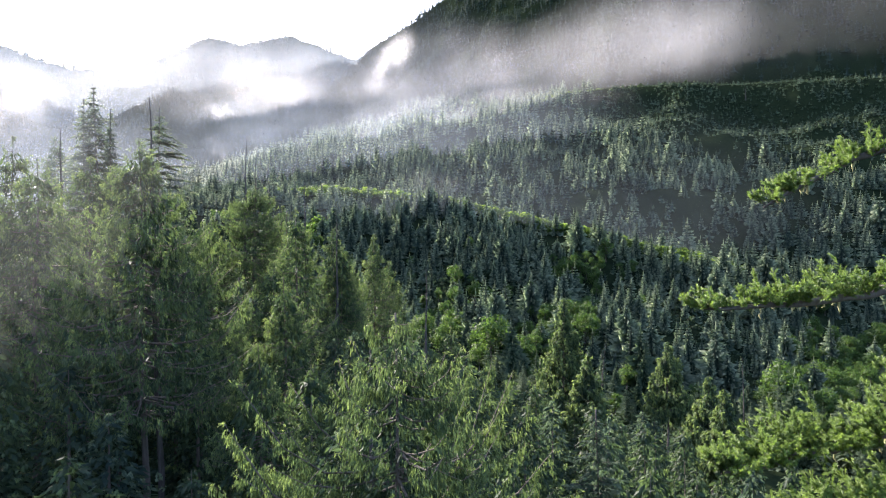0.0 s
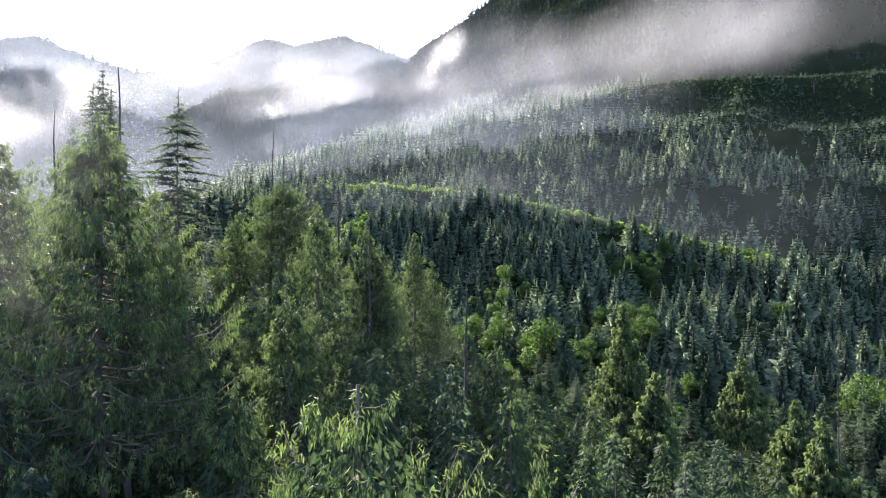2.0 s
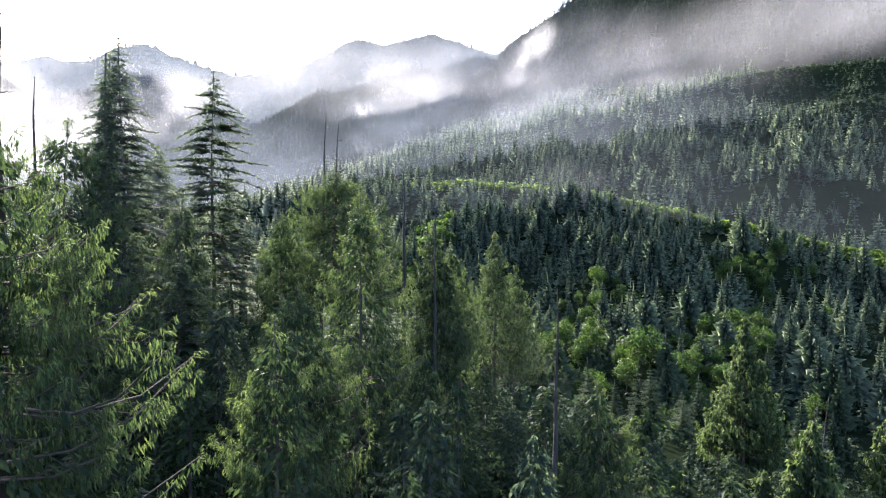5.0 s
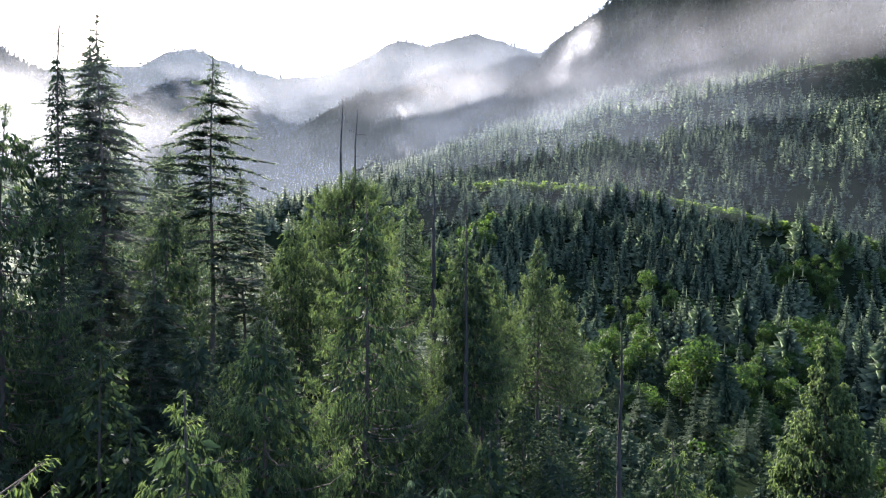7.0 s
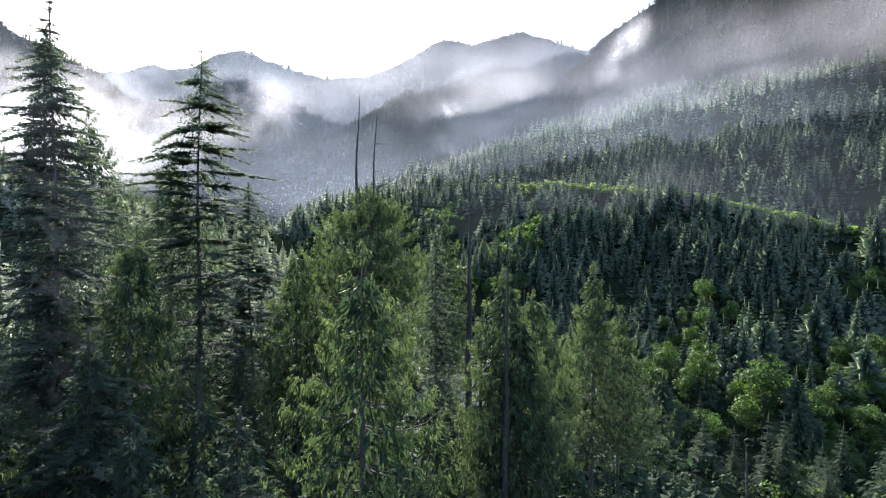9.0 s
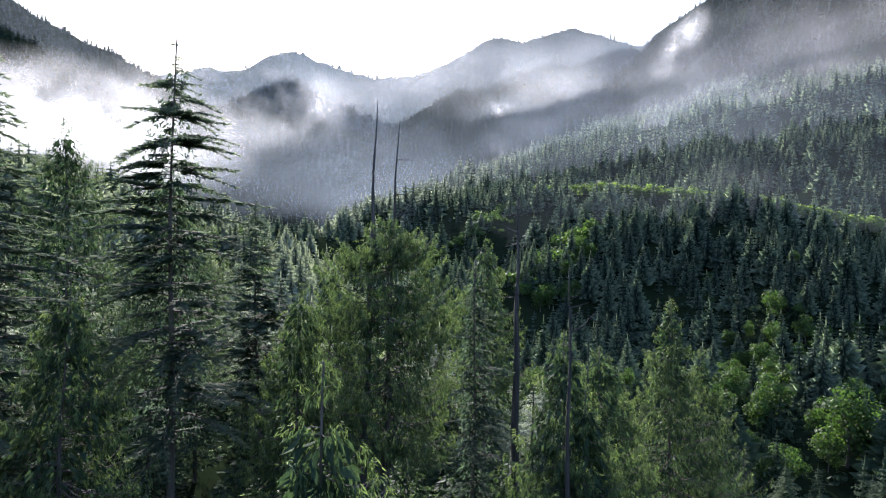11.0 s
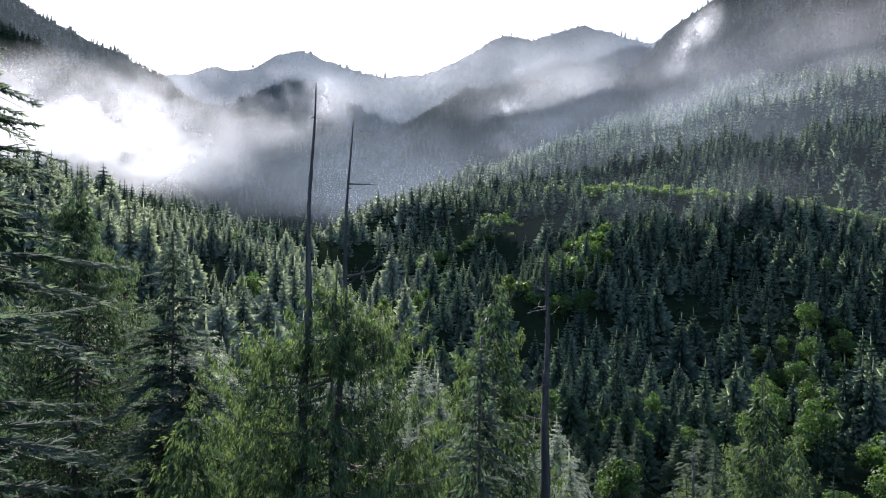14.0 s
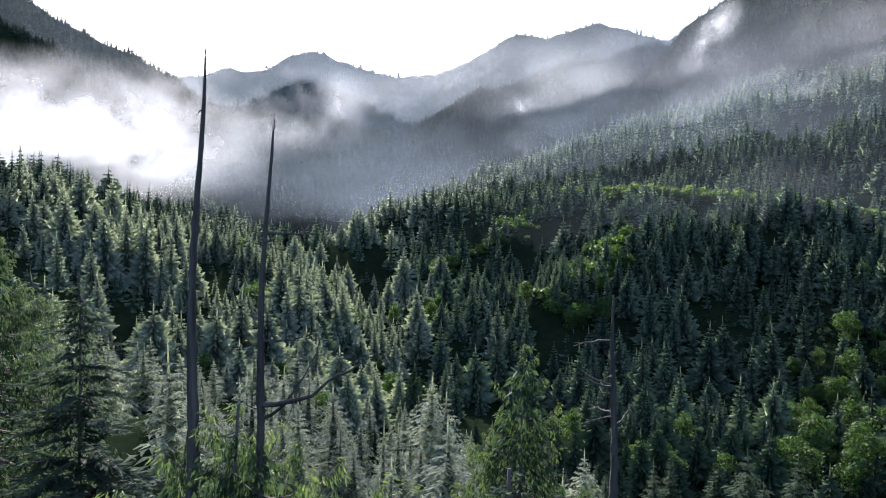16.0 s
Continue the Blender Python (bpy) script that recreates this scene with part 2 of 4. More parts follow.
def height(x, y):
    x, y = np.asarray(x, dtype=float), np.asarray(y, dtype=float)
    a, b = x / 100, y / 100
    face = (-1.067 + 0.337 * b - 0.0125 * b * b - 0.0743 * a + 0.0395 * a * b + 0.0141 * a * a) * 100
    face = face + 26 * fbm(x / 120, y / 120, 3, 3) + 6 * fbm(x / 34, y / 34, 5, 2)
    for line, rise, wide in FOLDS:
        face = face + rise * np.exp(-((along(x, y, [(*p, 0) for p in line])[0] / wide) ** 2))
    d, top, side = along(x, y, BENCH_EDGE)
    face = face + (top - face) * np.exp(-((d / 60) ** 2))
    face = smin(face, np.where(side < 0, top + 0.12 * d, 900) + 500 * (1 - step(330, 430, x)), 12)
    d, top, side = along(x, y, ROAD_BED)
    face = face + (top - face) * np.exp(-((d / 60) ** 2))
    face = face + 5.5 * np.exp(-((d / 12) ** 2))
    d, top, side = along(x, y, SPUR)
    face = face + (top - face) * np.exp(-((d / 70) ** 2)) * step(430, 600, y)
    face = smin(face, top + np.where(side > 0, 0.7, -0.6) * d + 4 * fbm(x / 50, y / 50, 8, 2), 8)
    left = -38 + 90 * (1 - np.exp(np.minimum(-(-x - 25 + 0.12 * (y - 200)) * 0.60, 0) / 90))
    left = left + 14 * fbm(x / 90, y / 90, 11, 3)
    left = np.where(y > 0, left * step(80, 190, y) - 60 * (1 - step(80, 190, y)), -60) - 0.25 * np.maximum(0, y - 420)
    bench = -27 - 0.28 * np.clip(x, -40, 130) - 0.12 * np.clip(y - 95, 0, 110) - 0.6 * np.maximum(0, y - 205) - 0.10 * np.clip(40 - y, 0, 120) + 4 * fbm(x / 40, y / 40, 17, 3)
    low = np.maximum(-75 + 0.02 * np.hypot(x, y), -75) + 6 * fbm(x / 120, y / 120, 19, 3)
    z = smax(smax(face, left, 8), smax(bench, low, 6), 6)
    for line, slope, seed in ((LEFT_MOUNTAIN, 0.75, 23), (BACK_RIDGE, 0.60, 29), (RIGHT_MOUNTAIN, 0.98, 31)):
        d, top, side = along(x, y, line)
        gully = 0.38 * np.minimum(d, 300) * np.sqrt(fbm(x / 260, y / 260, seed, 3) ** 2 + 0.006)
        z = smax(z, top - slope * d - gully + 6 * fbm(x / 35, y / 35, seed + 1, 2), 20)
    r = np.hypot(x, y)
    behind = step(0, -300, y) * (60 * fbm(x / 500, y / 500, 37, 3) + 0.12 * np.maximum(r - 300, 0))
    return z + behind


RINGS = np.concatenate([np.linspace(0, 120, 25), np.geomspace(125, 2700, 270), np.geomspace(2800, 4600, 12)])
SPOKES = 380
BEARINGS = np.radians(np.concatenate([np.linspace(10, 140, 330, endpoint=False), np.linspace(140, 370, 50, endpoint=False)]))
ra, sa = np.meshgrid(RINGS, BEARINGS, indexing="ij")
gx, gy = ra * np.cos(sa), ra * np.sin(sa)
gv = np.stack([gx, gy, height(gx, gy)], -1).reshape(-1, 3)
gi, gj = np.meshgrid(np.arange(len(RINGS) - 1), np.arange(SPOKES), indexing="ij")
q0, q1 = gi * SPOKES + gj, gi * SPOKES + (gj + 1) % SPOKES
gt = np.concatenate([np.stack([q0, q0 + SPOKES, q1 + SPOKES], -1).reshape(-1, 3), np.stack([q0, q1 + SPOKES, q1], -1).reshape(-1, 3)])
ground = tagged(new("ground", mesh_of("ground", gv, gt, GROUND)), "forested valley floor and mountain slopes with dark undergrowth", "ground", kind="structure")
ground.data.polygons.foreach_set("use_smooth", np.ones(len(ground.data.polygons), dtype=bool))


# ---- young forest ----
def conifer_shape(rng, tiers, arms, width, slim=1.0):
    """A small conifer one metre high: a core coloured dark like shade and whorls of single boughs with upswept tips
    paled like rim light.
    """
    v, t, tone = [], [], []
    for k in range(tiers):
        f = (k + rng.uniform(-0.15, 0.15)) / tiers
        z = 0.04 + 0.88 * f
        r = width * (1 - f) ** 0.9 * rng.uniform(0.85, 1.15) + 0.012
        a0 = rng.uniform(0, 6.28)
        for j in range(arms):
            a = a0 + 2 * np.pi * (j + rng.uniform(-0.3, 0.3)) / arms
            rr = r * rng.uniform(0.65, 1.3)
            half = rng.uniform(0.55, 0.95) * slim * np.pi / arms
            dz, up = rng.uniform(0.05, 0.35) * rr, rng.uniform(0.0, 0.5) * rr
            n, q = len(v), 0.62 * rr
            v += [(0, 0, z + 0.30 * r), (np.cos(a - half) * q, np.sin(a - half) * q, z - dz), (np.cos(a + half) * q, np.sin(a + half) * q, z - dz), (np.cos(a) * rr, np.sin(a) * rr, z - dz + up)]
            # Tone runs from painted shade at the stem to painted light at the tip.
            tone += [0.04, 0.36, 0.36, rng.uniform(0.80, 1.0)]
            t += [(n, n + 1, n + 3), (n, n + 3, n + 2)]
    n = len(v)
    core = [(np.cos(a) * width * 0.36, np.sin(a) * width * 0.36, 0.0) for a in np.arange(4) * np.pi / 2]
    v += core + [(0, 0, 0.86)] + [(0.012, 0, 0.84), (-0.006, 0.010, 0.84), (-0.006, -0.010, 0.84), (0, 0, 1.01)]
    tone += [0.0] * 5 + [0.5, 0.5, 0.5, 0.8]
    t += [(n + k, n + (k + 1) % 4, n + 4) for k in range(4)] + [(n + 5, n + 6, n + 8), (n + 6, n + 7, n + 8), (n + 7, n + 5, n + 8)]
    return np.array(v, dtype=np.float32), np.array(t, dtype=np.int32), np.array(tone, dtype=np.float32)


def feathered_shape(rng, tiers, arms, width):
    """A young conifer one metre high, for close by: whorls of drooping boughs, each a spine with pairs of side twigs."""
    v, t, tone = [], [], []
    for k in range(tiers):
        f = (k + rng.uniform(-0.3, 0.3)) / tiers
        z = 0.05 + 0.90 * f
        r = width * (1 - f) ** 0.85 * rng.uniform(0.8, 1.2) + 0.014
        a0 = rng.uniform(0, 6.28)
        for j in range(arms):
            a = a0 + 2 * np.pi * (j + rng.uniform(-0.35, 0.35)) / arms
            rr = r * rng.uniform(0.6, 1.25)
            c, sn = np.cos(a), np.sin(a)
            drop, up = rng.uniform(0.10, 0.40) * rr, rng.uniform(0.05, 0.25) * rr
            for g, half in ((0.25, 0.20), (0.55, 0.22), (0.82, 0.16)):
                q, h = g * rr, half * rr + 0.004
                zz = z - drop * g + up * g**3
                for sign in (-1, 1):
                    n = len(v)
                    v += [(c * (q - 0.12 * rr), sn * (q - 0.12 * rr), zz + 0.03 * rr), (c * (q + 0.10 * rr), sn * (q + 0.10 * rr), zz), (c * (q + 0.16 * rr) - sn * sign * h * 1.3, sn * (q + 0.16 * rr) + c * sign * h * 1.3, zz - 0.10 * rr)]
                    # Inner tone low, twig ends high: shade and rim light put into colour.
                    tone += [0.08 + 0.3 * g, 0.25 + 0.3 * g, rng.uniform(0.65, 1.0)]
                    t += [(n, n + 1, n + 2)]
            n = len(v)
            q = 0.80 * rr
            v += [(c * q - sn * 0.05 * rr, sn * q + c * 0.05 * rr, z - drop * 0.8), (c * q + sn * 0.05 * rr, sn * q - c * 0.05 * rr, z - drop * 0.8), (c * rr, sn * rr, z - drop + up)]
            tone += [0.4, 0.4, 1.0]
            t += [(n, n + 1, n + 2)]
    n = len(v)
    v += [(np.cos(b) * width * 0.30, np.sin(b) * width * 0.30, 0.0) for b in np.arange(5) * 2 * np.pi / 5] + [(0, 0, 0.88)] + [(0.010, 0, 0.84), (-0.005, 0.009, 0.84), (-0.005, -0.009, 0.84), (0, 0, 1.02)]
    # The core is coloured dark in place of the shade inside the tree.
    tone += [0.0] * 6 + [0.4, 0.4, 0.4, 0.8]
    t += [(n + k, n + (k + 1) % 5, n + 5) for k in range(5)] + [(n + 6, n + 7, n + 9), (n + 7, n + 8, n + 9), (n + 8, n + 6, n + 9)]
    return np.array(v, dtype=np.float32), np.array(t, dtype=np.int32), np.array(tone, dtype=np.float32)


def scatter(rng, spacing, r0, r1, a0, a1):
    """Jittered places between two distances and two bearings (degrees to the right of +y) round the origin."""
    m = int(r1 / spacing) + 2
    ix, iy = np.meshgrid(np.arange(-m, m), np.arange(-m, m))
    x = (ix.ravel() + rng.uniform(-0.42, 0.42, ix.size)) * spacing
    y = (iy.ravel() + rng.uniform(-0.42, 0.42, ix.size)) * spacing
    r, a = np.hypot(x, y), np.degrees(np.arctan2(x, y))
    ok = (r >= r0) & (r < r1) & (a > a0) & (a < a1)
    return x[ok], y[ok]


def in_view(x, y, z, margin=25):
    """Whether a place can be seen from three points on the camera's path, not behind higher ground."""
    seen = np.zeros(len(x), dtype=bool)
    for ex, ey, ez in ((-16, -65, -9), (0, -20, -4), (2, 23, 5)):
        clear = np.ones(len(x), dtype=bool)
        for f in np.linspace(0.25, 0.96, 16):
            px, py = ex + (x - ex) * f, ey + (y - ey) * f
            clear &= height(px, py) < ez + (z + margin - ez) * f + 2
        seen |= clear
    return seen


ALDER_LINES = [([(84, 173), (111, 219), (141, 222), (161, 227), (196, 235), (230, 253), (267, 209)], 13),
         ([(83, 138), (101, 127), (120, 173), (133, 161), (163, 205)], 12),
         ([(43, 167), (63, 152), (76, 186), (90, 187), (104, 215), (116, 225)], 5),
         ([(34, 259), (48, 270), (62, 301), (74, 326), (69, 340)], 7),
         ([(-21, 349), (-3, 358), (17, 373)], 6),
         ([(-25, 300), (-11, 300)], 5),
         ([(165, 80), (191, 91), (221, 108), (304, 151)], 14),
         ([(-75, 339), (-40, 263), (-24, 232)], 4)]


def alder_share(x, y):
    """The share of broadleaf trees at a place: high along lines placed to fit the camera's view, low elsewhere."""
    share = np.full(np.shape(x), 0.035)
    for line, wide in ALDER_LINES:
        share = np.maximum(share, 0.95 * np.exp(-((along(x, y, [(*p, 0) for p in line])[0] / wide) ** 2)))
    return share * np.clip(0.75 + 1.2 * fbm(x / 22, y / 22, 64, 2), 0.2, 1.2)


def forest(name, label, rng, x, y, size, spread, tiers, arms, width, mat, sink=0.3, slim=1.0, fine=False):
    z = height(x, y)
    ok = in_view(x, y, z) & (fbm(x / 14, y / 14, 43, 2) + rng.uniform(-0.2, 0.2, len(x)) > -0.36)
    ok &= rng.uniform(0, 1.1, len(x)) > alder_share(x, y)
    ok &= 0.55 + 1.2 * fbm(x / 23, y / 23, 47, 3) > rng.uniform(0, 0.75, len(x))
    x, y, z = x[ok], y[ok], z[ok]
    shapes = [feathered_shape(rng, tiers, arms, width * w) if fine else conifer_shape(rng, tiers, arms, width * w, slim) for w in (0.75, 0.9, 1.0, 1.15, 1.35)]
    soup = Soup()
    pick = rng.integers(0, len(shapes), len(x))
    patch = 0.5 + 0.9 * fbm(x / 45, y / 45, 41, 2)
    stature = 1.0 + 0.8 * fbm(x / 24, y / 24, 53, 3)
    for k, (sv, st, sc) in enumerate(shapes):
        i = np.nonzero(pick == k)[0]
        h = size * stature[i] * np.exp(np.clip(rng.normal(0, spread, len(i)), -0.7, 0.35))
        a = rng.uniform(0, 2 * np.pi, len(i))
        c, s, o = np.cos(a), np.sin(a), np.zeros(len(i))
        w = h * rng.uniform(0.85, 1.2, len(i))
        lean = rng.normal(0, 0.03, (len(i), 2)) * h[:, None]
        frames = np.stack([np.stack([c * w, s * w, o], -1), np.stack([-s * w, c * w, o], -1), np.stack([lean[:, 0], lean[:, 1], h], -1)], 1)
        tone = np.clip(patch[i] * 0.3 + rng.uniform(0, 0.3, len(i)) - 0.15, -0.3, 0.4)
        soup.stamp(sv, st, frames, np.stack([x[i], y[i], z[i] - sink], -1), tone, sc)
    return tagged(new(name, soup.mesh(name, mat)), label, "forest", kind="stuff")


def logged(x, y):
    """The cleared slope under the high road."""
    return (x > 440) & (x > 0.72 * (y + 66) - 16 + 25 * fbm(x / 60, y / 60, 91, 2)) & (height(x, y) > 68 + 30 * fbm(x / 80, y / 80, 93, 2))


def near_line(x, y, line):
    return along(x, y, [(*p, 0) for p in line])[0]


rng = np.random.default_rng(7)
for near, far, fine in ((46, 150, True), (150, 185, False)):
    x, y = scatter(rng, 5.9, near, far, -42, 84)
    keep = (y > 74) | (x > 60 + 0.5 * np.maximum(y, 0)) | ((y > 42) & ((x < -11) | (x > 16)))
    keep &= (x < 14) | (np.hypot(x, y) > 118)
    keep &= (x < 14) | (y > 140) | (np.random.default_rng(8).uniform(0, 1, len(x)) < 0.62)
    left = x + 40 * fbm(x / 60, y / 60, 81, 2) + rng.normal(0, 7, len(x)) < 8
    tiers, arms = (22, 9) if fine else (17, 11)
    forest("young_spruces", "dense young spruces in the valley bottom, tips paled like rim light", rng, x[keep & left], y[keep & left], 11.5, 0.28, tiers, arms, 0.29, RIM_LIT, slim=0.70, fine=fine)
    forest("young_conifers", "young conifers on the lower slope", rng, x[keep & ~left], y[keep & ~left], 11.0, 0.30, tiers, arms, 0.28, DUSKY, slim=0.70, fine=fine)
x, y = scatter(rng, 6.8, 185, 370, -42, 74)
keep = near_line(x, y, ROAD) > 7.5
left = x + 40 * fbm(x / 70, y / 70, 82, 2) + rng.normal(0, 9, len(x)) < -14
forest("hillside_spruces", "young spruces covering the hillside, tips paled like rim light", rng, x[keep & left], y[keep & left], 12.5, 0.32, 15, 10, 0.25, RIM_LIT, slim=0.58)
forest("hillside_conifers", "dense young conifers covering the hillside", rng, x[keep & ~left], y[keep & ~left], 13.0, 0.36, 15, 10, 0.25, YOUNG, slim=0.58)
x, y = scatter(rng, 5.8, 180, 430, -40, 62)
keep = near_line(x, y, ROAD) > 10
forest("understorey", "small dark conifers filling the gaps between the young trees", rng, x[keep], y[keep], 6.0, 0.35, 4, 5, 0.36, FIR)
x, y = scatter(rng, 8.0, 430, 720, -40, 62)
keep = (near_line(x, y, ROAD) > 8) & ~logged(x, y)
forest("upper_understorey", "small dark conifers filling the gaps on the far slope", rng, x[keep], y[keep], 7.0, 0.35, 3, 5, 0.40, FIR)
x, y = scatter(rng, 8.0, 370, 620, -42, 66)
keep = (near_line(x, y, ROAD) > 10) & ~logged(x, y)
# Crest trees get the paler needles, a rim light painted on.
crest = (along(x, y, SPUR)[0] < 60) & (y > 400)
forest("spur_spruces", "spruces along the crest of the spur, paled like rim light", rng, x[keep & crest], y[keep & crest], 14.0, 0.34, 9, 7, 0.25, RIM_LIT)
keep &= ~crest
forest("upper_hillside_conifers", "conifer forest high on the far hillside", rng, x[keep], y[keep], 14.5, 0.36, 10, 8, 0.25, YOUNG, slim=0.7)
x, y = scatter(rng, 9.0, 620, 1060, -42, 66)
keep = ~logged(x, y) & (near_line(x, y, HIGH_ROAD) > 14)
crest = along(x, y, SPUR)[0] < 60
forest("high_spur_spruces", "spruces on the upper crest of the spur, paled like rim light", rng, x[keep & crest], y[keep & crest], 14.5, 0.34, 6, 6, 0.25, RIM_LIT)
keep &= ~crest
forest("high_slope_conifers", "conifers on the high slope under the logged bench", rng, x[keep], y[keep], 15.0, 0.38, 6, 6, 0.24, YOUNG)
x, y = scatter(rng, 5.6, 480, 1000, 30, 74)
keep = logged(x, y) & (near_line(x, y, HIGH_ROAD) > 4)
forest("regrowth", "small young conifers and brush on the logged slope", rng, x[keep], y[keep], 4.4, 0.45, 3, 4, 0.42, FIR)
x, y = scatter(rng, 2.7, 0, 92, -180, 180)
keep = (x > -46) & (x < 64) & (y > -58) & (y < 84) & ((x > -30) | (y > 10))
forest("undergrowth", "low dark young hemlocks and brush under the tall trees", rng, x[keep], y[keep], 3.6, 0.30, 6, 5, 0.42, DUSKY)
x, y = scatter(rng, 12.0, 1060, 1480, -42, 60)
forest("spur_forest", "tall dark conifers on the mountain spur", rng, x, y, 15, 0.30, 4, 4, 0.23, FAR, 2.0)
x, y = scatter(np.random.default_rng(9), 9.5, 1000, 1750, 12, 62)
forest("right_flank_forest", "close dark conifer forest on the steep mountain flank", np.random.default_rng(10), x, y, 14, 0.25, 2, 4, 0.27, FAR, 2.0)
x, y = scatter(rng, 10.0, 950, 1650, -42, -20)
forest("mountain_flank_forest", "close dark conifer forest on the mountain flank", rng, x, y, 15, 0.25, 3, 4, 0.24, FAR, 2.0)
x, y = scatter(rng, 9.5, 1480, 2450, -36, 52)
forest("mountain_forest", "tall dark conifer forest on the mountain slopes", rng, x, y, 15, 0.35, 2, 4, 0.26, FAR, 2.0)


# ---- roads across the slope ----
DIRT = solid("gravel", [(0.25, (0.07, 0.062, 0.05)), (0.55, (0.13, 0.12, 0.10)), (0.85, (0.22, 0.21, 0.18))], 1.2, 0.95, 0.4, 0.1)
BRUSH = solid("brush", [(0.2, (0.035, 0.055, 0.018)), (0.5, (0.075, 0.105, 0.035)), (0.85, (0.15, 0.16, 0.07))], 0.35, 0.95, 0.8, 0.1)


def ribbon(name, label, line, width, mat, lift):
    """A strip laid over the ground along a line."""
    p = np.array(line, dtype=float)
    k = np.linspace(0, len(p) - 1, 90)
    q = np.stack([np.interp(k, np.arange(len(p)), p[:, c]) for c in range(2)], -1)
    for _ in range(4):
        q[1:-1] = (q[:-2] + 2 * q[1:-1] + q[2:]) / 4
    d = unit(np.gradient(q, axis=0))
    n = np.stack([-d[:, 1], d[:, 0]], -1)
    rows = []
    for f in (-1, -0.4, 0.4, 1):
        e = q + n * (width / 2 * f)
        rows.append(np.stack([e[:, 0], e[:, 1], height(e[:, 0], e[:, 1]) + (lift if abs(f) < 1 else -0.6)], -1))
    v = np.stack(rows, 1).reshape(-1, 3)
    i, j = np.meshgrid(np.arange(len(q) - 1), np.arange(3), indexing="ij")
    a = i * 4 + j
    t = np.concatenate([np.stack([a, a + 4, a + 5], -1).reshape(-1, 3), np.stack([a, a + 5, a + 1], -1).reshape(-1, 3)])
    return tagged(new(name, mesh_of(name, v, t, mat)), label, "road", kind="structure")


ribbon("road", "gravel logging road cut across the slope", HIGH_ROAD[3:], 5.0, DIRT, 0.6)
ribbon("road_verge", "overgrown logging road with bright green brush", ROAD, 12.0, BRUSH, 0.5)


# ---- broadleaf thickets ----
def alder_shape(rng, lobes, leaves, size):
    """A round-topped broadleaf one metre high: leaf tufts on overlapping lobes over short stems."""
    soup = Soup()
    for _ in range(lobes):
        c = np.array([rng.normal(0, 0.17), rng.normal(0, 0.17), rng.uniform(0.45, 0.72)])
        r = rng.uniform(0.2, 0.32)
        d = unit(rng.normal(0, 1, (leaves, 3)) + np.array([0, 0, 0.35]))
        o = c + d * r * rng.uniform(0.75, 1.1, (leaves, 1)) * np.array([1, 1, 0.85])
        u = unit(np.cross(d, rng.normal(0, 1, (leaves, 3))))
        w = np.cross(unit(d + rng.normal(0, 0.5, (leaves, 3))), u)
        ln = size * rng.uniform(0.6, 1.3, leaves)[:, None]
        frames = np.stack([u * ln, d * ln * 0.3, w * ln], 1)
        shape = np.array([(-0.5, 0, 0), (0.1, 0.25, -0.45), (0.55, 0, 0.05), (0.0, 0.25, 0.5)], dtype=np.float32)
        # Upward-facing leaves are paler: light from above is put into the tone.
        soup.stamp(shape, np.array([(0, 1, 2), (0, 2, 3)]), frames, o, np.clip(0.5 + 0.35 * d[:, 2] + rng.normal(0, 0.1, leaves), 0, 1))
    return np.concatenate(soup.v), np.concatenate(soup.t), np.concatenate(soup.c)


def thicket(name, label, x, y, size, spread, seed, lobes=5, leaves=16, leaf=0.15, mat=LEAF):
    r = np.random.default_rng(seed)
    z = height(x, y)
    soup = Soup()
    shapes = [alder_shape(r, lobes, leaves, leaf) for _ in range(4)]
    for i in range(len(x)):
        v, t, c = shapes[i % 4]
        h, a = size * math.exp(r.normal(0, spread)), r.uniform(0, 6.28)
        m = np.array([(math.cos(a), math.sin(a), 0), (-math.sin(a), math.cos(a), 0), (0, 0, 1)]) * h * np.array([[1.15], [1.15], [1.0]])
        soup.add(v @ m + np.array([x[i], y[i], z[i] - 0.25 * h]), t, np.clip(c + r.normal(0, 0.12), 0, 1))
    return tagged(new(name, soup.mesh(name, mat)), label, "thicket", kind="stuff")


def beside(line, count, width, seed):
    r = np.random.default_rng(seed)
    p = np.array(line, dtype=float)
    k = np.sort(r.uniform(0, len(p) - 1, count))
    return np.interp(k, np.arange(len(p)), p[:, 0]) + r.normal(0, width, count), np.interp(k, np.arange(len(p)), p[:, 1]) + r.normal(0, width, count)


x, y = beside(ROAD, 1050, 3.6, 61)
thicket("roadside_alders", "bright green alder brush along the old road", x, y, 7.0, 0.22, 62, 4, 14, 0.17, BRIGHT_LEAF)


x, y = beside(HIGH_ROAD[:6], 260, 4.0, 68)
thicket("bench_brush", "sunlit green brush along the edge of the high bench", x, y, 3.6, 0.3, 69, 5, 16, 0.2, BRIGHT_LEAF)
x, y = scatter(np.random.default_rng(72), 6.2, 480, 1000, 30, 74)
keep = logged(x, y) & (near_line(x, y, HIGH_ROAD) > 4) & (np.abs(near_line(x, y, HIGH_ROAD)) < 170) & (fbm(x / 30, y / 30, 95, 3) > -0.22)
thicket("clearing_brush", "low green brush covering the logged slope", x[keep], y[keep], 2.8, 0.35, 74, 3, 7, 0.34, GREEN)
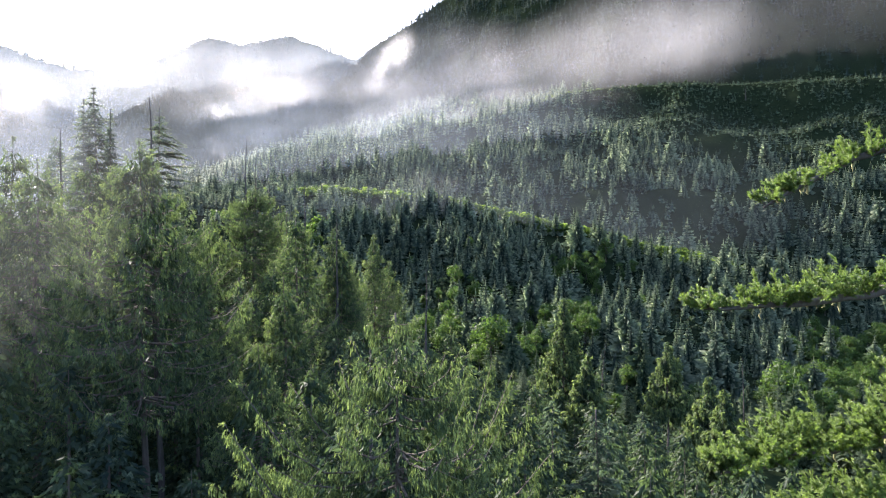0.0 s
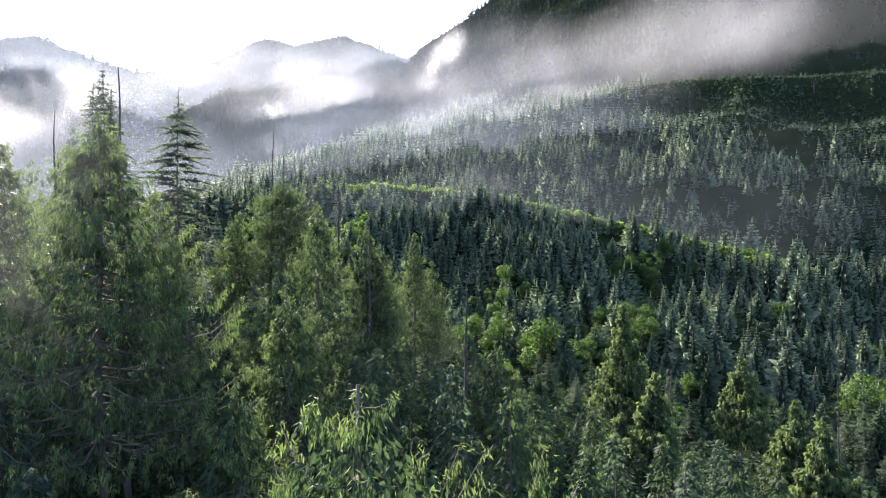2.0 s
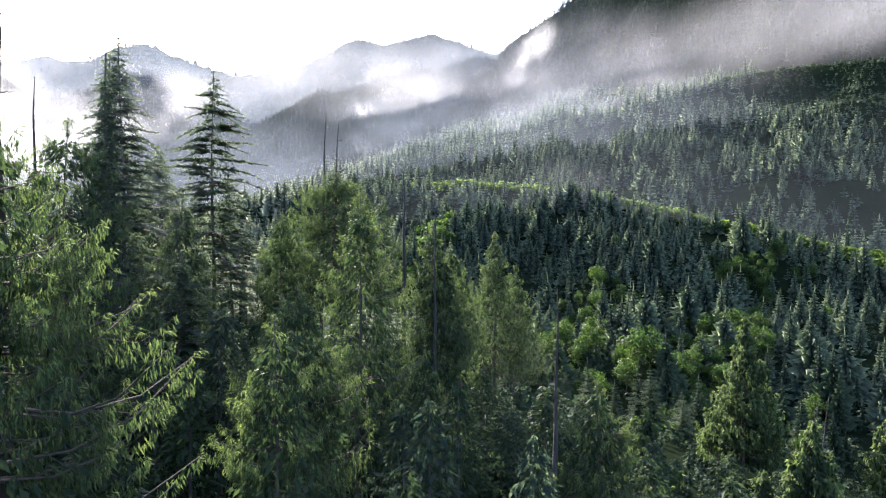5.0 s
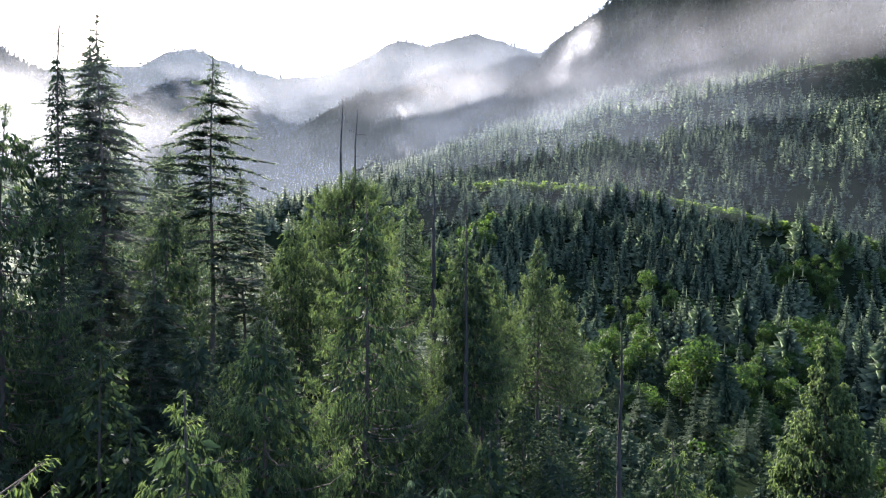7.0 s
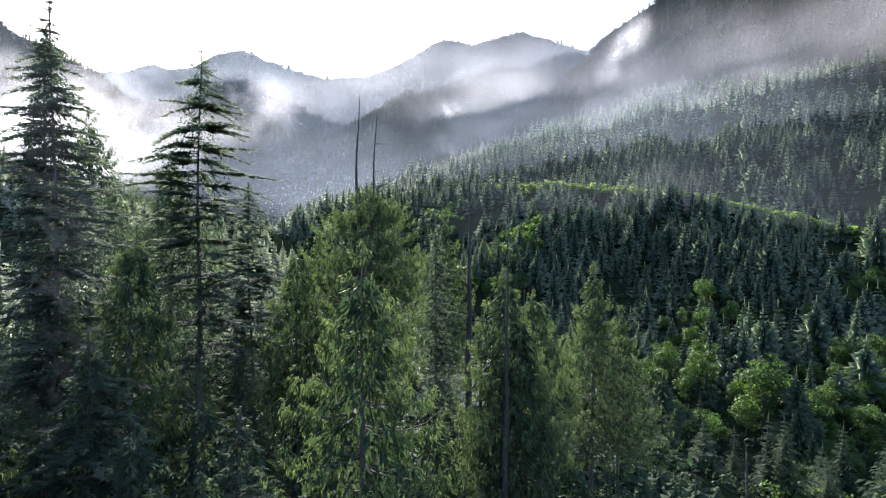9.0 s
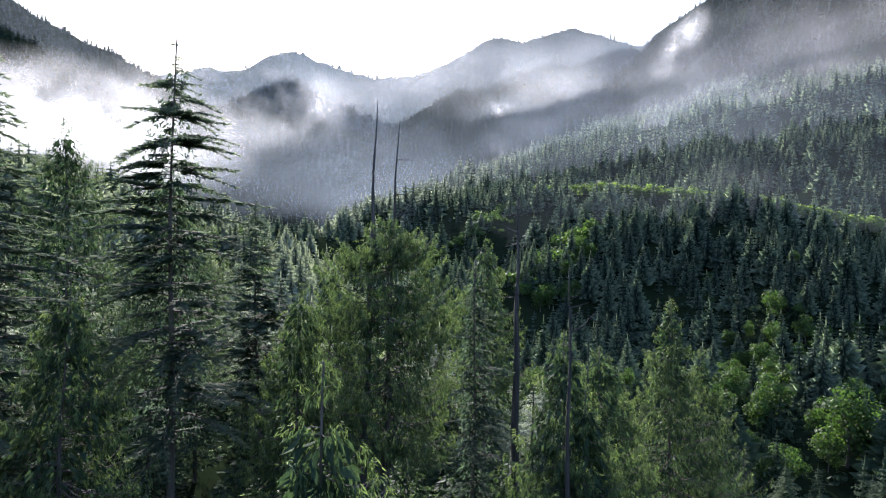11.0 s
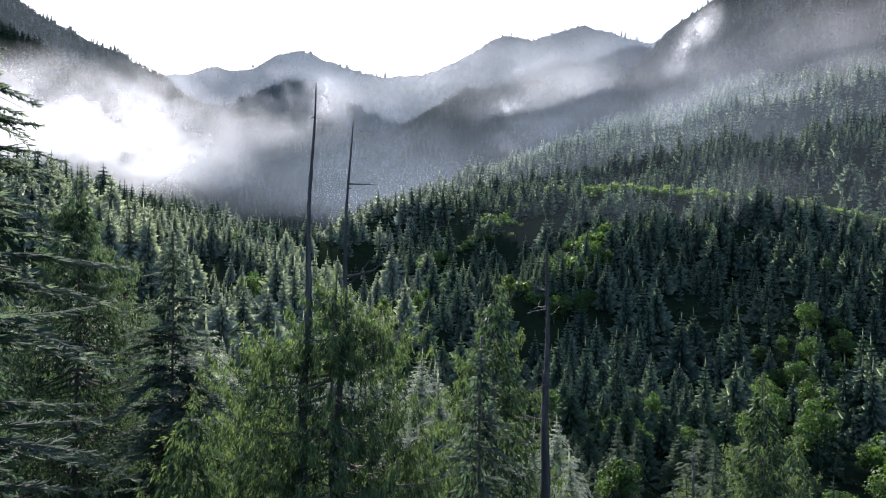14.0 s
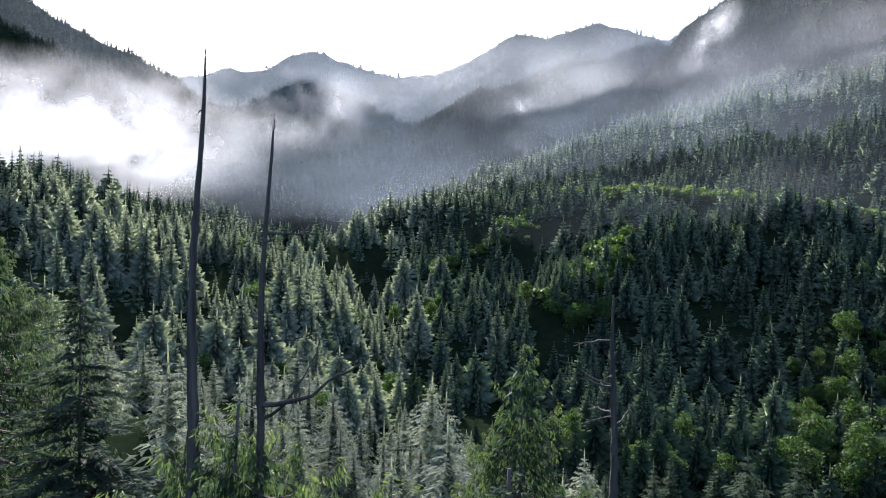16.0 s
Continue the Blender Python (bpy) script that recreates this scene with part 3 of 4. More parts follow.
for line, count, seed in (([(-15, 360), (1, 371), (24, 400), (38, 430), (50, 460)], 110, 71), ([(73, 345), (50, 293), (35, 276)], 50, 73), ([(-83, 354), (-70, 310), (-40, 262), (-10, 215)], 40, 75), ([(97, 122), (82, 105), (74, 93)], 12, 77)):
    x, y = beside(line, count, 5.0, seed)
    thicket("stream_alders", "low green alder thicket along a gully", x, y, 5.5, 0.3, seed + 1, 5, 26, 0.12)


def alder_tree(seed):
    """A round-topped alder ten metres high: a forked stem and lobes of small leaves; its foot is at the origin."""
    r = np.random.default_rng(seed)
    root = tagged(new("alder_tree"), "round-topped light green alder among dark conifers", "tree", "alders on the slope")
    stem, green = Soup(), Soup()
    zs = np.linspace(-0.6, 6.5, 6)
    tube(stem, np.stack([0.15 * np.sin(zs), 0.1 * np.cos(zs), zs], -1), 0.16 * (1.1 - zs / 7), 6, r, 0.06)
    for k in range(12):
        a = k * 2.4 + r.uniform(-0.5, 0.5)
        c = np.array([math.cos(a) * r.uniform(0.9, 2.5), math.sin(a) * r.uniform(0.9, 2.5), (2.2 if k > 7 else 4.6) + r.uniform(0, 2.8)])
        if k == 0:
            c = np.array([0.0, 0.0, 8.0])
        tube(stem, np.array([(0, 0, 2.5 + 0.2 * k), c * (0.6, 0.6, 0.85), c]), [0.08, 0.05, 0.02], 4)
        n = 165
        d = unit(r.normal(0, 1, (n, 3)) + np.array([0, 0, 0.35]))
        o = c + d * r.uniform(1.3, 2.0) * r.uniform(0.55, 1.1, (n, 1)) * np.array([1, 1, 0.85])
        u = unit(np.cross(d, r.normal(0, 1, (n, 3))))
        w = np.cross(unit(d + r.normal(0, 0.5, (n, 3))), u)
        ln = 0.46 * r.uniform(0.6, 1.3, n)[:, None]
        leaf = np.array([(-0.5, 0, -0.2), (0.1, 0.2, 0.5), (0.5, 0, -0.3)], dtype=np.float32)
        green.stamp(leaf, np.array([(0, 1, 2)]), np.stack([u * ln, d * ln * 0.3, w * ln], 1), o, np.clip(0.55 + r.normal(0, 0.16, n) + r.normal(0, 0.12), 0, 1))
    part("trunk", stem.mesh("trunk", BARK), root)
    tagged(part("crown", green.mesh("crown", LEAF), root), kind="stuff")
    return root


x, y = scatter(np.random.default_rng(67), 4.4, 95, 300, -20, 68)
pick = ((y > 70) | (x > 70)) & (x > 30 + 0.1 * y)
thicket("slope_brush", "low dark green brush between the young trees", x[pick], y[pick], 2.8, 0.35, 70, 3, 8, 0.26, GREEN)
alders = [alder_tree(k) for k in (631, 632, 633, 634, 635)]
r = np.random.default_rng(66)
x, y = scatter(r, 5.7, 105, 400, -18, 66)
pick = (r.uniform(0.0, 1.0, len(x)) < alder_share(x, y)) & (near_line(x, y, ROAD) > 8) & in_view(x, y, height(x, y))
near = np.argsort(np.hypot(x[pick], y[pick]))[:285]
x, y = x[pick][near], y[pick][near]
for k, (cx, cy, cz) in enumerate(zip(x, y, height(x, y))):
    m = pose(cx, cy, cz, 0, 0, r.uniform(0, 360))
    size = 0.85 * math.exp(r.normal(0, 0.24))
    if k < 5:
        tree = alders[k]
        tree.matrix_basis = m
    else:
        tree = copy_thing(alders[k % 5], m)
    tree.scale = (size * r.uniform(0.9, 1.2), size * r.uniform(0.9, 1.2), size)


# ---- tall trees ----
SPRAY = np.array([(0, 0, 0), (-0.11, -0.04, 0.42), (0, 0.05, 1.0), (0.11, -0.04, 0.42),
                  (0, 0, 0.05), (-0.26, -0.04, 0.36), (-0.36, 0.05, 0.78), (-0.12, -0.02, 0.46),
                  (0, 0, 0.10), (0.12, -0.02, 0.50), (0.36, 0.04, 0.88), (0.26, -0.05, 0.42)], dtype=np.float32)
SPRAY_TRIS = np.array([(0, 1, 2), (0, 2, 3), (4, 5, 6), (4, 6, 7), (8, 9, 10), (8, 10, 11)], dtype=np.int32)
LEAFLET, LEAFLET_TRIS = SPRAY[:4] * np.array([1.7, 1.5, 1], dtype=np.float32), SPRAY_TRIS[:2]


FLAT = SPRAY * np.array([0.72, 1, 1], dtype=np.float32)
DRAPE, DRAPE_TRIS = SPRAY[:4] * np.array([0.85, 1.2, 1], dtype=np.float32), SPRAY_TRIS[:2]


def sprays(soup, rng, origins, ways, length, tone, shape=(SPRAY, SPRAY_TRIS), flat=False):
    """Sprays that start at the origins and run along their ways, lying flat or turned at random about them."""
    n = len(origins)
    d = unit(ways)
    side = unit(np.cross(d, unit(rng.normal(0, 0.25 if flat else 1, (n, 3)) + np.array([0, 0, 1.0 if flat else 0.01]))))
    out = np.cross(side, d)
    ln = length * rng.uniform(0.7, 1.3, n)
    frames = np.stack([side * ln[:, None], out * ln[:, None], d * ln[:, None]], 1)
    soup.stamp(shape[0], shape[1], frames, origins, tone)


def tufts(soup, rng, nodes, out, each, hang, spread, length, tone, shape=(SPRAY, SPRAY_TRIS)):
    """A tuft of sprays at every node, hanging and leaning outwards together."""
    k = len(nodes)
    lean = out * rng.uniform(0.1, 0.7, k)[:, None] + rng.normal(0, 0.25, (k, 3)) + np.array([0, 0, -hang])
    org = np.repeat(nodes, each, 0) + rng.normal(0, 0.07, (k * each, 3)) - np.outer(rng.uniform(0, 0.9, k * each) * length * hang * 0.6, (0, 0, 1))
    way = np.repeat(unit(lean), each, 0) + rng.normal(0, spread, (k * each, 3)) * np.array([1, 1, 0.4])
    sprays(soup, rng, org, way, length, np.clip(np.repeat(tone, each) + rng.normal(0, 0.10, k * each), 0, 1), shape)


def fill(soup, r, axis, tall, crown, wide, count, size):
    """The close inner foliage of a crown, coloured dark like shade: drooping sprays round the stem, well inside the
    branch tips.
    """
    d = crown * r.uniform(0.03, 1, count) ** 0.75
    a = r.uniform(0, 2 * np.pi, count)
    out = np.stack([np.cos(a), np.sin(a), np.zeros(count)], -1)
    o = axis(tall - d) + out * (wide(d) * np.sqrt(r.uniform(0.05, 1, count)))[:, None]
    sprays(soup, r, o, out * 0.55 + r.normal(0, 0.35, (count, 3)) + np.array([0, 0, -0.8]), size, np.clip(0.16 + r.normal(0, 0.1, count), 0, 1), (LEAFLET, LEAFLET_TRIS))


def tall_tree(name, label, category, seed, at, top, slope, rmax, per_m, mat, hang=1.0, spray=0.42, dense=1.0, lift=0.15, bare=0.0, crown=20.0,
              girth=0.0, leader=0.0, group="tall trees on the bench", gaps=0.0, levels=0.0, each=5, flat=False, shape=(DRAPE, DRAPE_TRIS)):
    """A tall conifer: tapered trunk, limbs in rising sweeps, and sprays hanging from them. top: its height in the world."""
    r = np.random.default_rng(seed)
    base = float(height(np.array([at[0]]), np.array([at[1]]))[0])
    tall = top - base
    crown = min(crown, tall * 0.85)
    root = tagged(new(name), label, category, group)
    root.location = (at[0], at[1], base)
    wood, green, stem = Soup(), Soup(), Soup()
    thick = girth or (0.008 if flat else 0.010) * tall
    lean = r.normal(0, 0.012, 2)

    def axis(z):
        z = np.asarray(z, dtype=float)
        w = z / tall
        return np.stack([lean[0] * z + 0.10 * np.sin(w * 9 + seed), lean[1] * z + 0.10 * np.cos(w * 7 + seed), z], -1)

    zs = np.concatenate([np.linspace(-1.0, tall * 0.8, 14), np.linspace(tall * 0.83, tall, 8)])
    tube(stem, axis(zs), np.maximum(thick * (1 - np.clip(zs, 0, tall) / tall) ** 0.9, 0.055 if flat else 0.03) * np.where(zs < 1, 1.25, 1), 9, r, 0.05)
    if leader:
        k = np.linspace(0, 1, 9)
        tip = axis([tall - 0.1])[0] + np.stack([0.06 * leader * k + 0.22 * leader * k**7, 0.05 * k, leader * (k - 0.10 * k**8)], -1)
        tube(stem, tip, 0.045 * (1 - 0.6 * k), 6)
    n = int(crown * per_m)
    drop = np.sort(crown * r.uniform(0, 1, n) ** (1.2 if flat else 0.85)) + 0.12
    if levels:
        drop = np.round(drop / levels) * levels + r.normal(0, levels * 0.20, n)
        drop = np.maximum(drop, 0.1)
    if gaps:
        drop = drop[fbm(drop * gaps, drop * 0 + seed, seed, 2) > -0.12]
    for d in drop:
        reach = min(slope * d**0.92 + 0.12, rmax) * (r.uniform(0.55, 1.15) if flat else r.uniform(0.72, 1.18))
        if bare and r.uniform() < bare:
            reach *= 0.5
        a = r.uniform(0, 2 * np.pi)
        out = np.array([np.cos(a), np.sin(a), 0.0])
        across = np.cross(out, (0, 0, 1))
        p0 = axis([tall - d])[0]
        s = np.linspace(0, 1, 5)
        yawn = r.normal(0, 0.12) * reach
        pts = p0 + out * (s * reach)[:, None] + across * (yawn * s**2)[:, None]
        if flat:
            pts[:, 2] += reach * (r.uniform(0.0, 0.22) * s - r.uniform(0.15, 0.50) * s**2 + r.uniform(0.0, 0.12) * s**4)
        else:
            pts[:, 2] += -0.13 * hang * reach * r.uniform(0.4, 1.4) * np.sin(s * np.pi * 0.75) + lift * r.uniform(0.5, 1.5) * reach * (s**3) * 0.6
        tube(wood, pts, (0.010 + (0.009 if flat else 0.012) * reach) * (1 - 0.85 * s), 3)
        if bare and r.uniform() < bare * 0.5:
            continue
        if flat:
            k = max(2, int(reach * (5.6 if d < 11 else 3.6) * dense))
            f = np.linspace(0.12, 0.98, k) + r.normal(0, 0.02, k)
            node = np.stack([np.interp(f, s, pts[:, c]) for c in range(3)], -1)
            wide = (0.13 * reach * (1 - f) + 0.13 + 0.07 * np.minimum(reach, 2)) * r.uniform(0.7, 1.2, k)
            for sign in (-1, 1):
                way = out * 0.75 + across * sign * r.uniform(0.45, 0.95, k)[:, None] + r.normal(0, 0.15, (k, 3)) + np.array([0, 0, -0.22])
                # Boughs pale outwards: inner shade and tip light are put into the tone.
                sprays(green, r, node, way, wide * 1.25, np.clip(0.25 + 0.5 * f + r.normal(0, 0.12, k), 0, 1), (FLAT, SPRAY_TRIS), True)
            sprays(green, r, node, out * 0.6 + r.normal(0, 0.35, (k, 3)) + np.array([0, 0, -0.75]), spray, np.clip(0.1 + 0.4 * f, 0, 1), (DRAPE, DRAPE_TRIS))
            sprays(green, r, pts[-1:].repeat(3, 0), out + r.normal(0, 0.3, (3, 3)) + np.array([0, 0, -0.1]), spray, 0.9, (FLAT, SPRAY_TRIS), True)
            continue
        for b in range(1 + int(reach > 1.3) * 2):
            line = pts
            if b:
                f0 = r.uniform(0.35, 0.75)
                o = np.array([np.interp(f0, s, pts[:, c]) for c in range(3)])
                w = unit(out + across * (0.8 if b == 1 else -0.8))
                line = o + w * (s * reach * 0.42)[:, None]
                line[:, 2] += 0.16 * reach * s**2 - 0.10 * reach * np.sin(s * np.pi * 0.7)
                tube(wood, line[::2], 0.016 * (1 - 0.85 * s[::2]), 3)
            span = reach if b == 0 else 0.42 * reach
            k = max(2, int(span * 4.6 * dense + 0.5))
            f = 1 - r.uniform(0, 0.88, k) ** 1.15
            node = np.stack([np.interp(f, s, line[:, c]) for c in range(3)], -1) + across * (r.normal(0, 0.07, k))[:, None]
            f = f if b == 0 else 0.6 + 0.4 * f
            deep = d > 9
            # Sprays darken towards the stem and pale outwards, painting crown shade and tip highlights.
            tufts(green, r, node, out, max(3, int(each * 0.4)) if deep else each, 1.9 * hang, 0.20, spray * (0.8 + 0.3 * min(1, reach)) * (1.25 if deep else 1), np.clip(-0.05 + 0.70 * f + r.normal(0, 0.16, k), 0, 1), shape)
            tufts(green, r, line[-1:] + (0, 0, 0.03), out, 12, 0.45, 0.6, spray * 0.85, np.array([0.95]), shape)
    if not flat:
        apex = axis(tall - np.array([0.02, 0.12, 0.25, 0.4, 0.6, 0.8]))
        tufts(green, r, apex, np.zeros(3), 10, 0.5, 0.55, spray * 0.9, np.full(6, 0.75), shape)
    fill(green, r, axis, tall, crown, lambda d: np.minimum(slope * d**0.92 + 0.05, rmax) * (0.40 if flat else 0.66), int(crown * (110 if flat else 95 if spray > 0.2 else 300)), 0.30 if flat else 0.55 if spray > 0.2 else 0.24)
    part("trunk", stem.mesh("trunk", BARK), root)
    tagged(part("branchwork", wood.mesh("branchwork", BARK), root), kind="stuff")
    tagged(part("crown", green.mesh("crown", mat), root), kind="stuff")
    return root


def snag(label, seed, at, top, foot, lean=(0, 0), stubs=14, reach=0.7, from_top=9.0, pale=DEAD, big=()):
    """A dead trunk, broken at the top, with the stumps of its branches. foot: radius at eight metres under the top."""
    r = np.random.default_rng(seed)
    base = float(height(np.array([at[0]]), np.array([at[1]]))[0])
    tall = top - base
    root = tagged(new("dead_tree"), label, "dead tree", "dead trees")
    root.location = (at[0], at[1], base)
    stem = Soup()
    zs = np.concatenate([np.linspace(-1, tall - 9, 10), np.linspace(tall - 8.6, tall, 34)])

    def axis(z):
        d = tall - np.asarray(z, dtype=float)
        return np.stack([-lean[0] * d + 0.05 * np.sin(d * 0.8 + seed), -lean[1] * d + 0.05 * np.cos(d * 0.6 + seed), z], -1)

    rad = foot * (0.22 + 0.78 * np.clip((tall - zs) / 8, 0, None) ** 0.95)
    tube(stem, axis(zs), np.minimum(rad, foot * 1.8), 11, r, 0.13)
    tip = axis([tall])[0]
    for _ in range(4):
        o = tip + r.normal(0, foot * 0.10, 3) * (1, 1, 0)
        tube(stem, np.array([o, o + (r.normal(0, 0.03), r.normal(0, 0.03), r.uniform(0.1, 0.35))]), [foot * 0.10, 0.006], 4)
    part("trunk", stem.mesh("trunk", pale), root)
    specs = [(r.uniform(0.8, from_top), r.uniform(0, 6.3), reach * r.uniform(0.2, 1.2), r.uniform(-0.2, 0.5)) for _ in range(stubs)] + list(big)
    for d, a, ln, rise in specs:
        arms = Soup()
        s = np.linspace(0, 1, 7)
        out = np.array([np.cos(a), np.sin(a), 0])
        p = axis([tall - d])[0] + out * (s * ln)[:, None]
        p[:, 2] += rise * ln * s**1.8
        p += r.normal(0, 0.03 * ln, (7, 3)) * s[:, None]
        tube(arms, p, (0.015 + 0.022 * ln) * (1 - 0.85 * s), 5)
        if ln > 0.7:
            for f in r.uniform(0.35, 0.9, 3):
                o = p[int(f * 6)]
                tube(arms, np.array([o, o + out * 0.2 * ln * r.uniform(0.3, 1) + r.normal(0, 0.14 * ln, 3)]), [0.012, 0.004], 4)
        part("dead_branch", arms.mesh("dead_branch", pale), root)
    return root


def cedar(seed, at, top, rmax=3.4, slope=0.40, **kw):
    label = kw.pop("label", "tall western cedar with drooping yellow-green sprays")
    opts = dict(per_m=7.0, hang=1.1, spray=0.23, each=8, dense=1.0, lift=0.48, crown=17.0, mat=CEDAR)
    opts.update(kw)
    return tall_tree("cedar_tree", label, "tree", seed, at, top, 1.12 * slope, 1.3 * rmax, **opts)


def hemlock(seed, at, top, rmax=3.0, slope=0.48, **kw):
    label = kw.pop("label", "tall dark hemlock with tiers of drooping boughs")
    opts = dict(per_m=8.0, hang=0.5, spray=0.26, each=4, dense=1.45, lift=0.0, crown=22.0, levels=0.55, flat=True)
    opts.update(kw)
    return tall_tree("hemlock_tree", label, "tree", seed, at, top, slope, rmax, mat=FIR, **opts)


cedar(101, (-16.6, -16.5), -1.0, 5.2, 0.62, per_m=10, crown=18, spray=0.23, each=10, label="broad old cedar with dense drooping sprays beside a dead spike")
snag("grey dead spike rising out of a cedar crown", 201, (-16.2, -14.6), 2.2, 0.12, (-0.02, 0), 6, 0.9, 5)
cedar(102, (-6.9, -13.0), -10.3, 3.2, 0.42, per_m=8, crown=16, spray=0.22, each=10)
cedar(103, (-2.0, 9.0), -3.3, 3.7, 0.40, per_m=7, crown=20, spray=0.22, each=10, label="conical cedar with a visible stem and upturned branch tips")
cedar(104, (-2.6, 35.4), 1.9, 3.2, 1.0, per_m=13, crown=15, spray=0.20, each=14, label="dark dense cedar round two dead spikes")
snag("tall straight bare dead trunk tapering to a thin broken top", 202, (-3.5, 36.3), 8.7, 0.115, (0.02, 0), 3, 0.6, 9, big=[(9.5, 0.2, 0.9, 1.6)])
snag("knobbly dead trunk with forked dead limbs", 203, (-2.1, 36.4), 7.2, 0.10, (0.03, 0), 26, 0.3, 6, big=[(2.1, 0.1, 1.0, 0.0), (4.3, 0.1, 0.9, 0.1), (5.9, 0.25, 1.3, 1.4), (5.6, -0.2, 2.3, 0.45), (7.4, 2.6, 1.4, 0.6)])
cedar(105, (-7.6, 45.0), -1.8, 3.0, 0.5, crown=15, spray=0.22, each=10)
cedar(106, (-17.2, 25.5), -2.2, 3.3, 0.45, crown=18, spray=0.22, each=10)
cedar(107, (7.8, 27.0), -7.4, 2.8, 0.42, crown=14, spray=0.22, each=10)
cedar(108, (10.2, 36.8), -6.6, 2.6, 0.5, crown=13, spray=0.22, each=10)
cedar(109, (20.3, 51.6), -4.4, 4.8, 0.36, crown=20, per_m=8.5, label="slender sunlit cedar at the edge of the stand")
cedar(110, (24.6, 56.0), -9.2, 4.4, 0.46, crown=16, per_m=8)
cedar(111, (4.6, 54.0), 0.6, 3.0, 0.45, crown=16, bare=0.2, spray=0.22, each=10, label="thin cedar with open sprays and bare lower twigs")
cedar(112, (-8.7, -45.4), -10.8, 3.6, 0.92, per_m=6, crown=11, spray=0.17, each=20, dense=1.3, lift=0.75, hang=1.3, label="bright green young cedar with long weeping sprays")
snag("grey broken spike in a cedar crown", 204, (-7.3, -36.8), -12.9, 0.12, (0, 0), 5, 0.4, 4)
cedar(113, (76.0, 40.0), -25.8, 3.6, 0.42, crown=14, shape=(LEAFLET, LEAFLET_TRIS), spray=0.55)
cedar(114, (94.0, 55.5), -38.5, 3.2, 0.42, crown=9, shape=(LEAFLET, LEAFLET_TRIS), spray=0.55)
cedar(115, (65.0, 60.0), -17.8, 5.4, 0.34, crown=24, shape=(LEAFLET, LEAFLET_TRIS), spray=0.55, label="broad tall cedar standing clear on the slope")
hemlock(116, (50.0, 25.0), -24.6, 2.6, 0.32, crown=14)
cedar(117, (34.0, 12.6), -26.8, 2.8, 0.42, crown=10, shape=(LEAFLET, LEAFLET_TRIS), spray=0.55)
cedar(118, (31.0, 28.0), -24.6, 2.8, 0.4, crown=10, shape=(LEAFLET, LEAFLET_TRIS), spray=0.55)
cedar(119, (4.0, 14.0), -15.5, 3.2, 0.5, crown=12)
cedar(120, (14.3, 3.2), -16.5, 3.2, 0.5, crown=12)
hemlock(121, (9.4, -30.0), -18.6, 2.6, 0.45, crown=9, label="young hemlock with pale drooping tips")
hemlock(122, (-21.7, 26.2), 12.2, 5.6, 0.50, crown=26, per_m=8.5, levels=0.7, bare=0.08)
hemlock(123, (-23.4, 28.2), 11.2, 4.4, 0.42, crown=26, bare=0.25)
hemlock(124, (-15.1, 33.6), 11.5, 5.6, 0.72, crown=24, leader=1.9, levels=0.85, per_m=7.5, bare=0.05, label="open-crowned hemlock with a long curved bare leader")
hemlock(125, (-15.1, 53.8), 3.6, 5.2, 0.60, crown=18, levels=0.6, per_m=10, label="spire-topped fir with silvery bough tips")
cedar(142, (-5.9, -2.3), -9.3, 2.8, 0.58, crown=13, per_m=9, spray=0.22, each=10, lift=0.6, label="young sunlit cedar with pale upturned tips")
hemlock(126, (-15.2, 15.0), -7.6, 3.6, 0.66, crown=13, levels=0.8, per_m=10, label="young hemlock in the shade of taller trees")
# These two cedars take darker needles in place of their shaded side.
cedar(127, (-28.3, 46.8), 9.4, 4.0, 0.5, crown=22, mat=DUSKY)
cedar(128, (-26.0, 61.0), 7.8, 5.0, 0.52, crown=22, per_m=11, mat=DUSKY, label="rounded cedar on the slope edge, needles darkened like shade")
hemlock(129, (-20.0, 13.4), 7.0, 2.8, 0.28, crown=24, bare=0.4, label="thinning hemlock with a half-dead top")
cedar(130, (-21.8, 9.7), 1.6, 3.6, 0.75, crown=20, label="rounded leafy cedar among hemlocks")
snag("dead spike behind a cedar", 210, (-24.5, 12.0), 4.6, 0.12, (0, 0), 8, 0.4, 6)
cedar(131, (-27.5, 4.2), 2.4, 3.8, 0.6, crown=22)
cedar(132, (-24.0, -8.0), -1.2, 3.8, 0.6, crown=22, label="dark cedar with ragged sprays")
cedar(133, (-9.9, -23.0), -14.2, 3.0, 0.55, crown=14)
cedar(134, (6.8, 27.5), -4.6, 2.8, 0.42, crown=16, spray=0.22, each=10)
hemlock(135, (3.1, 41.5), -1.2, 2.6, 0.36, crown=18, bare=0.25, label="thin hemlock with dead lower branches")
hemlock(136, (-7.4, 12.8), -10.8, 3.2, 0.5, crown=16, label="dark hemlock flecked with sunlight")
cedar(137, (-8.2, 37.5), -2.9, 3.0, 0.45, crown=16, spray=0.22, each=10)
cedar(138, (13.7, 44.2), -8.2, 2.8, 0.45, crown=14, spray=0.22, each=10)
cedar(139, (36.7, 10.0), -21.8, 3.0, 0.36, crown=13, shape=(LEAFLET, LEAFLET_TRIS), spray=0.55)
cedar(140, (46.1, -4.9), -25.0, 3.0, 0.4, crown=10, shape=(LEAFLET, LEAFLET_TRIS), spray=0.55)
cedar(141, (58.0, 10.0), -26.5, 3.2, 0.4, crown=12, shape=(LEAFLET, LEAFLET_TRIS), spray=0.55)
snag("thin leaning dead pole", 211, (47.0, 20.0), -22.5, 0.10, (0.14, 0), 4, 0.4, 6)
snag("thin grey dead pole on the slope", 212, (62.0, 8.0), -24.0, 0.09, (0, 0), 4, 0.3, 6)
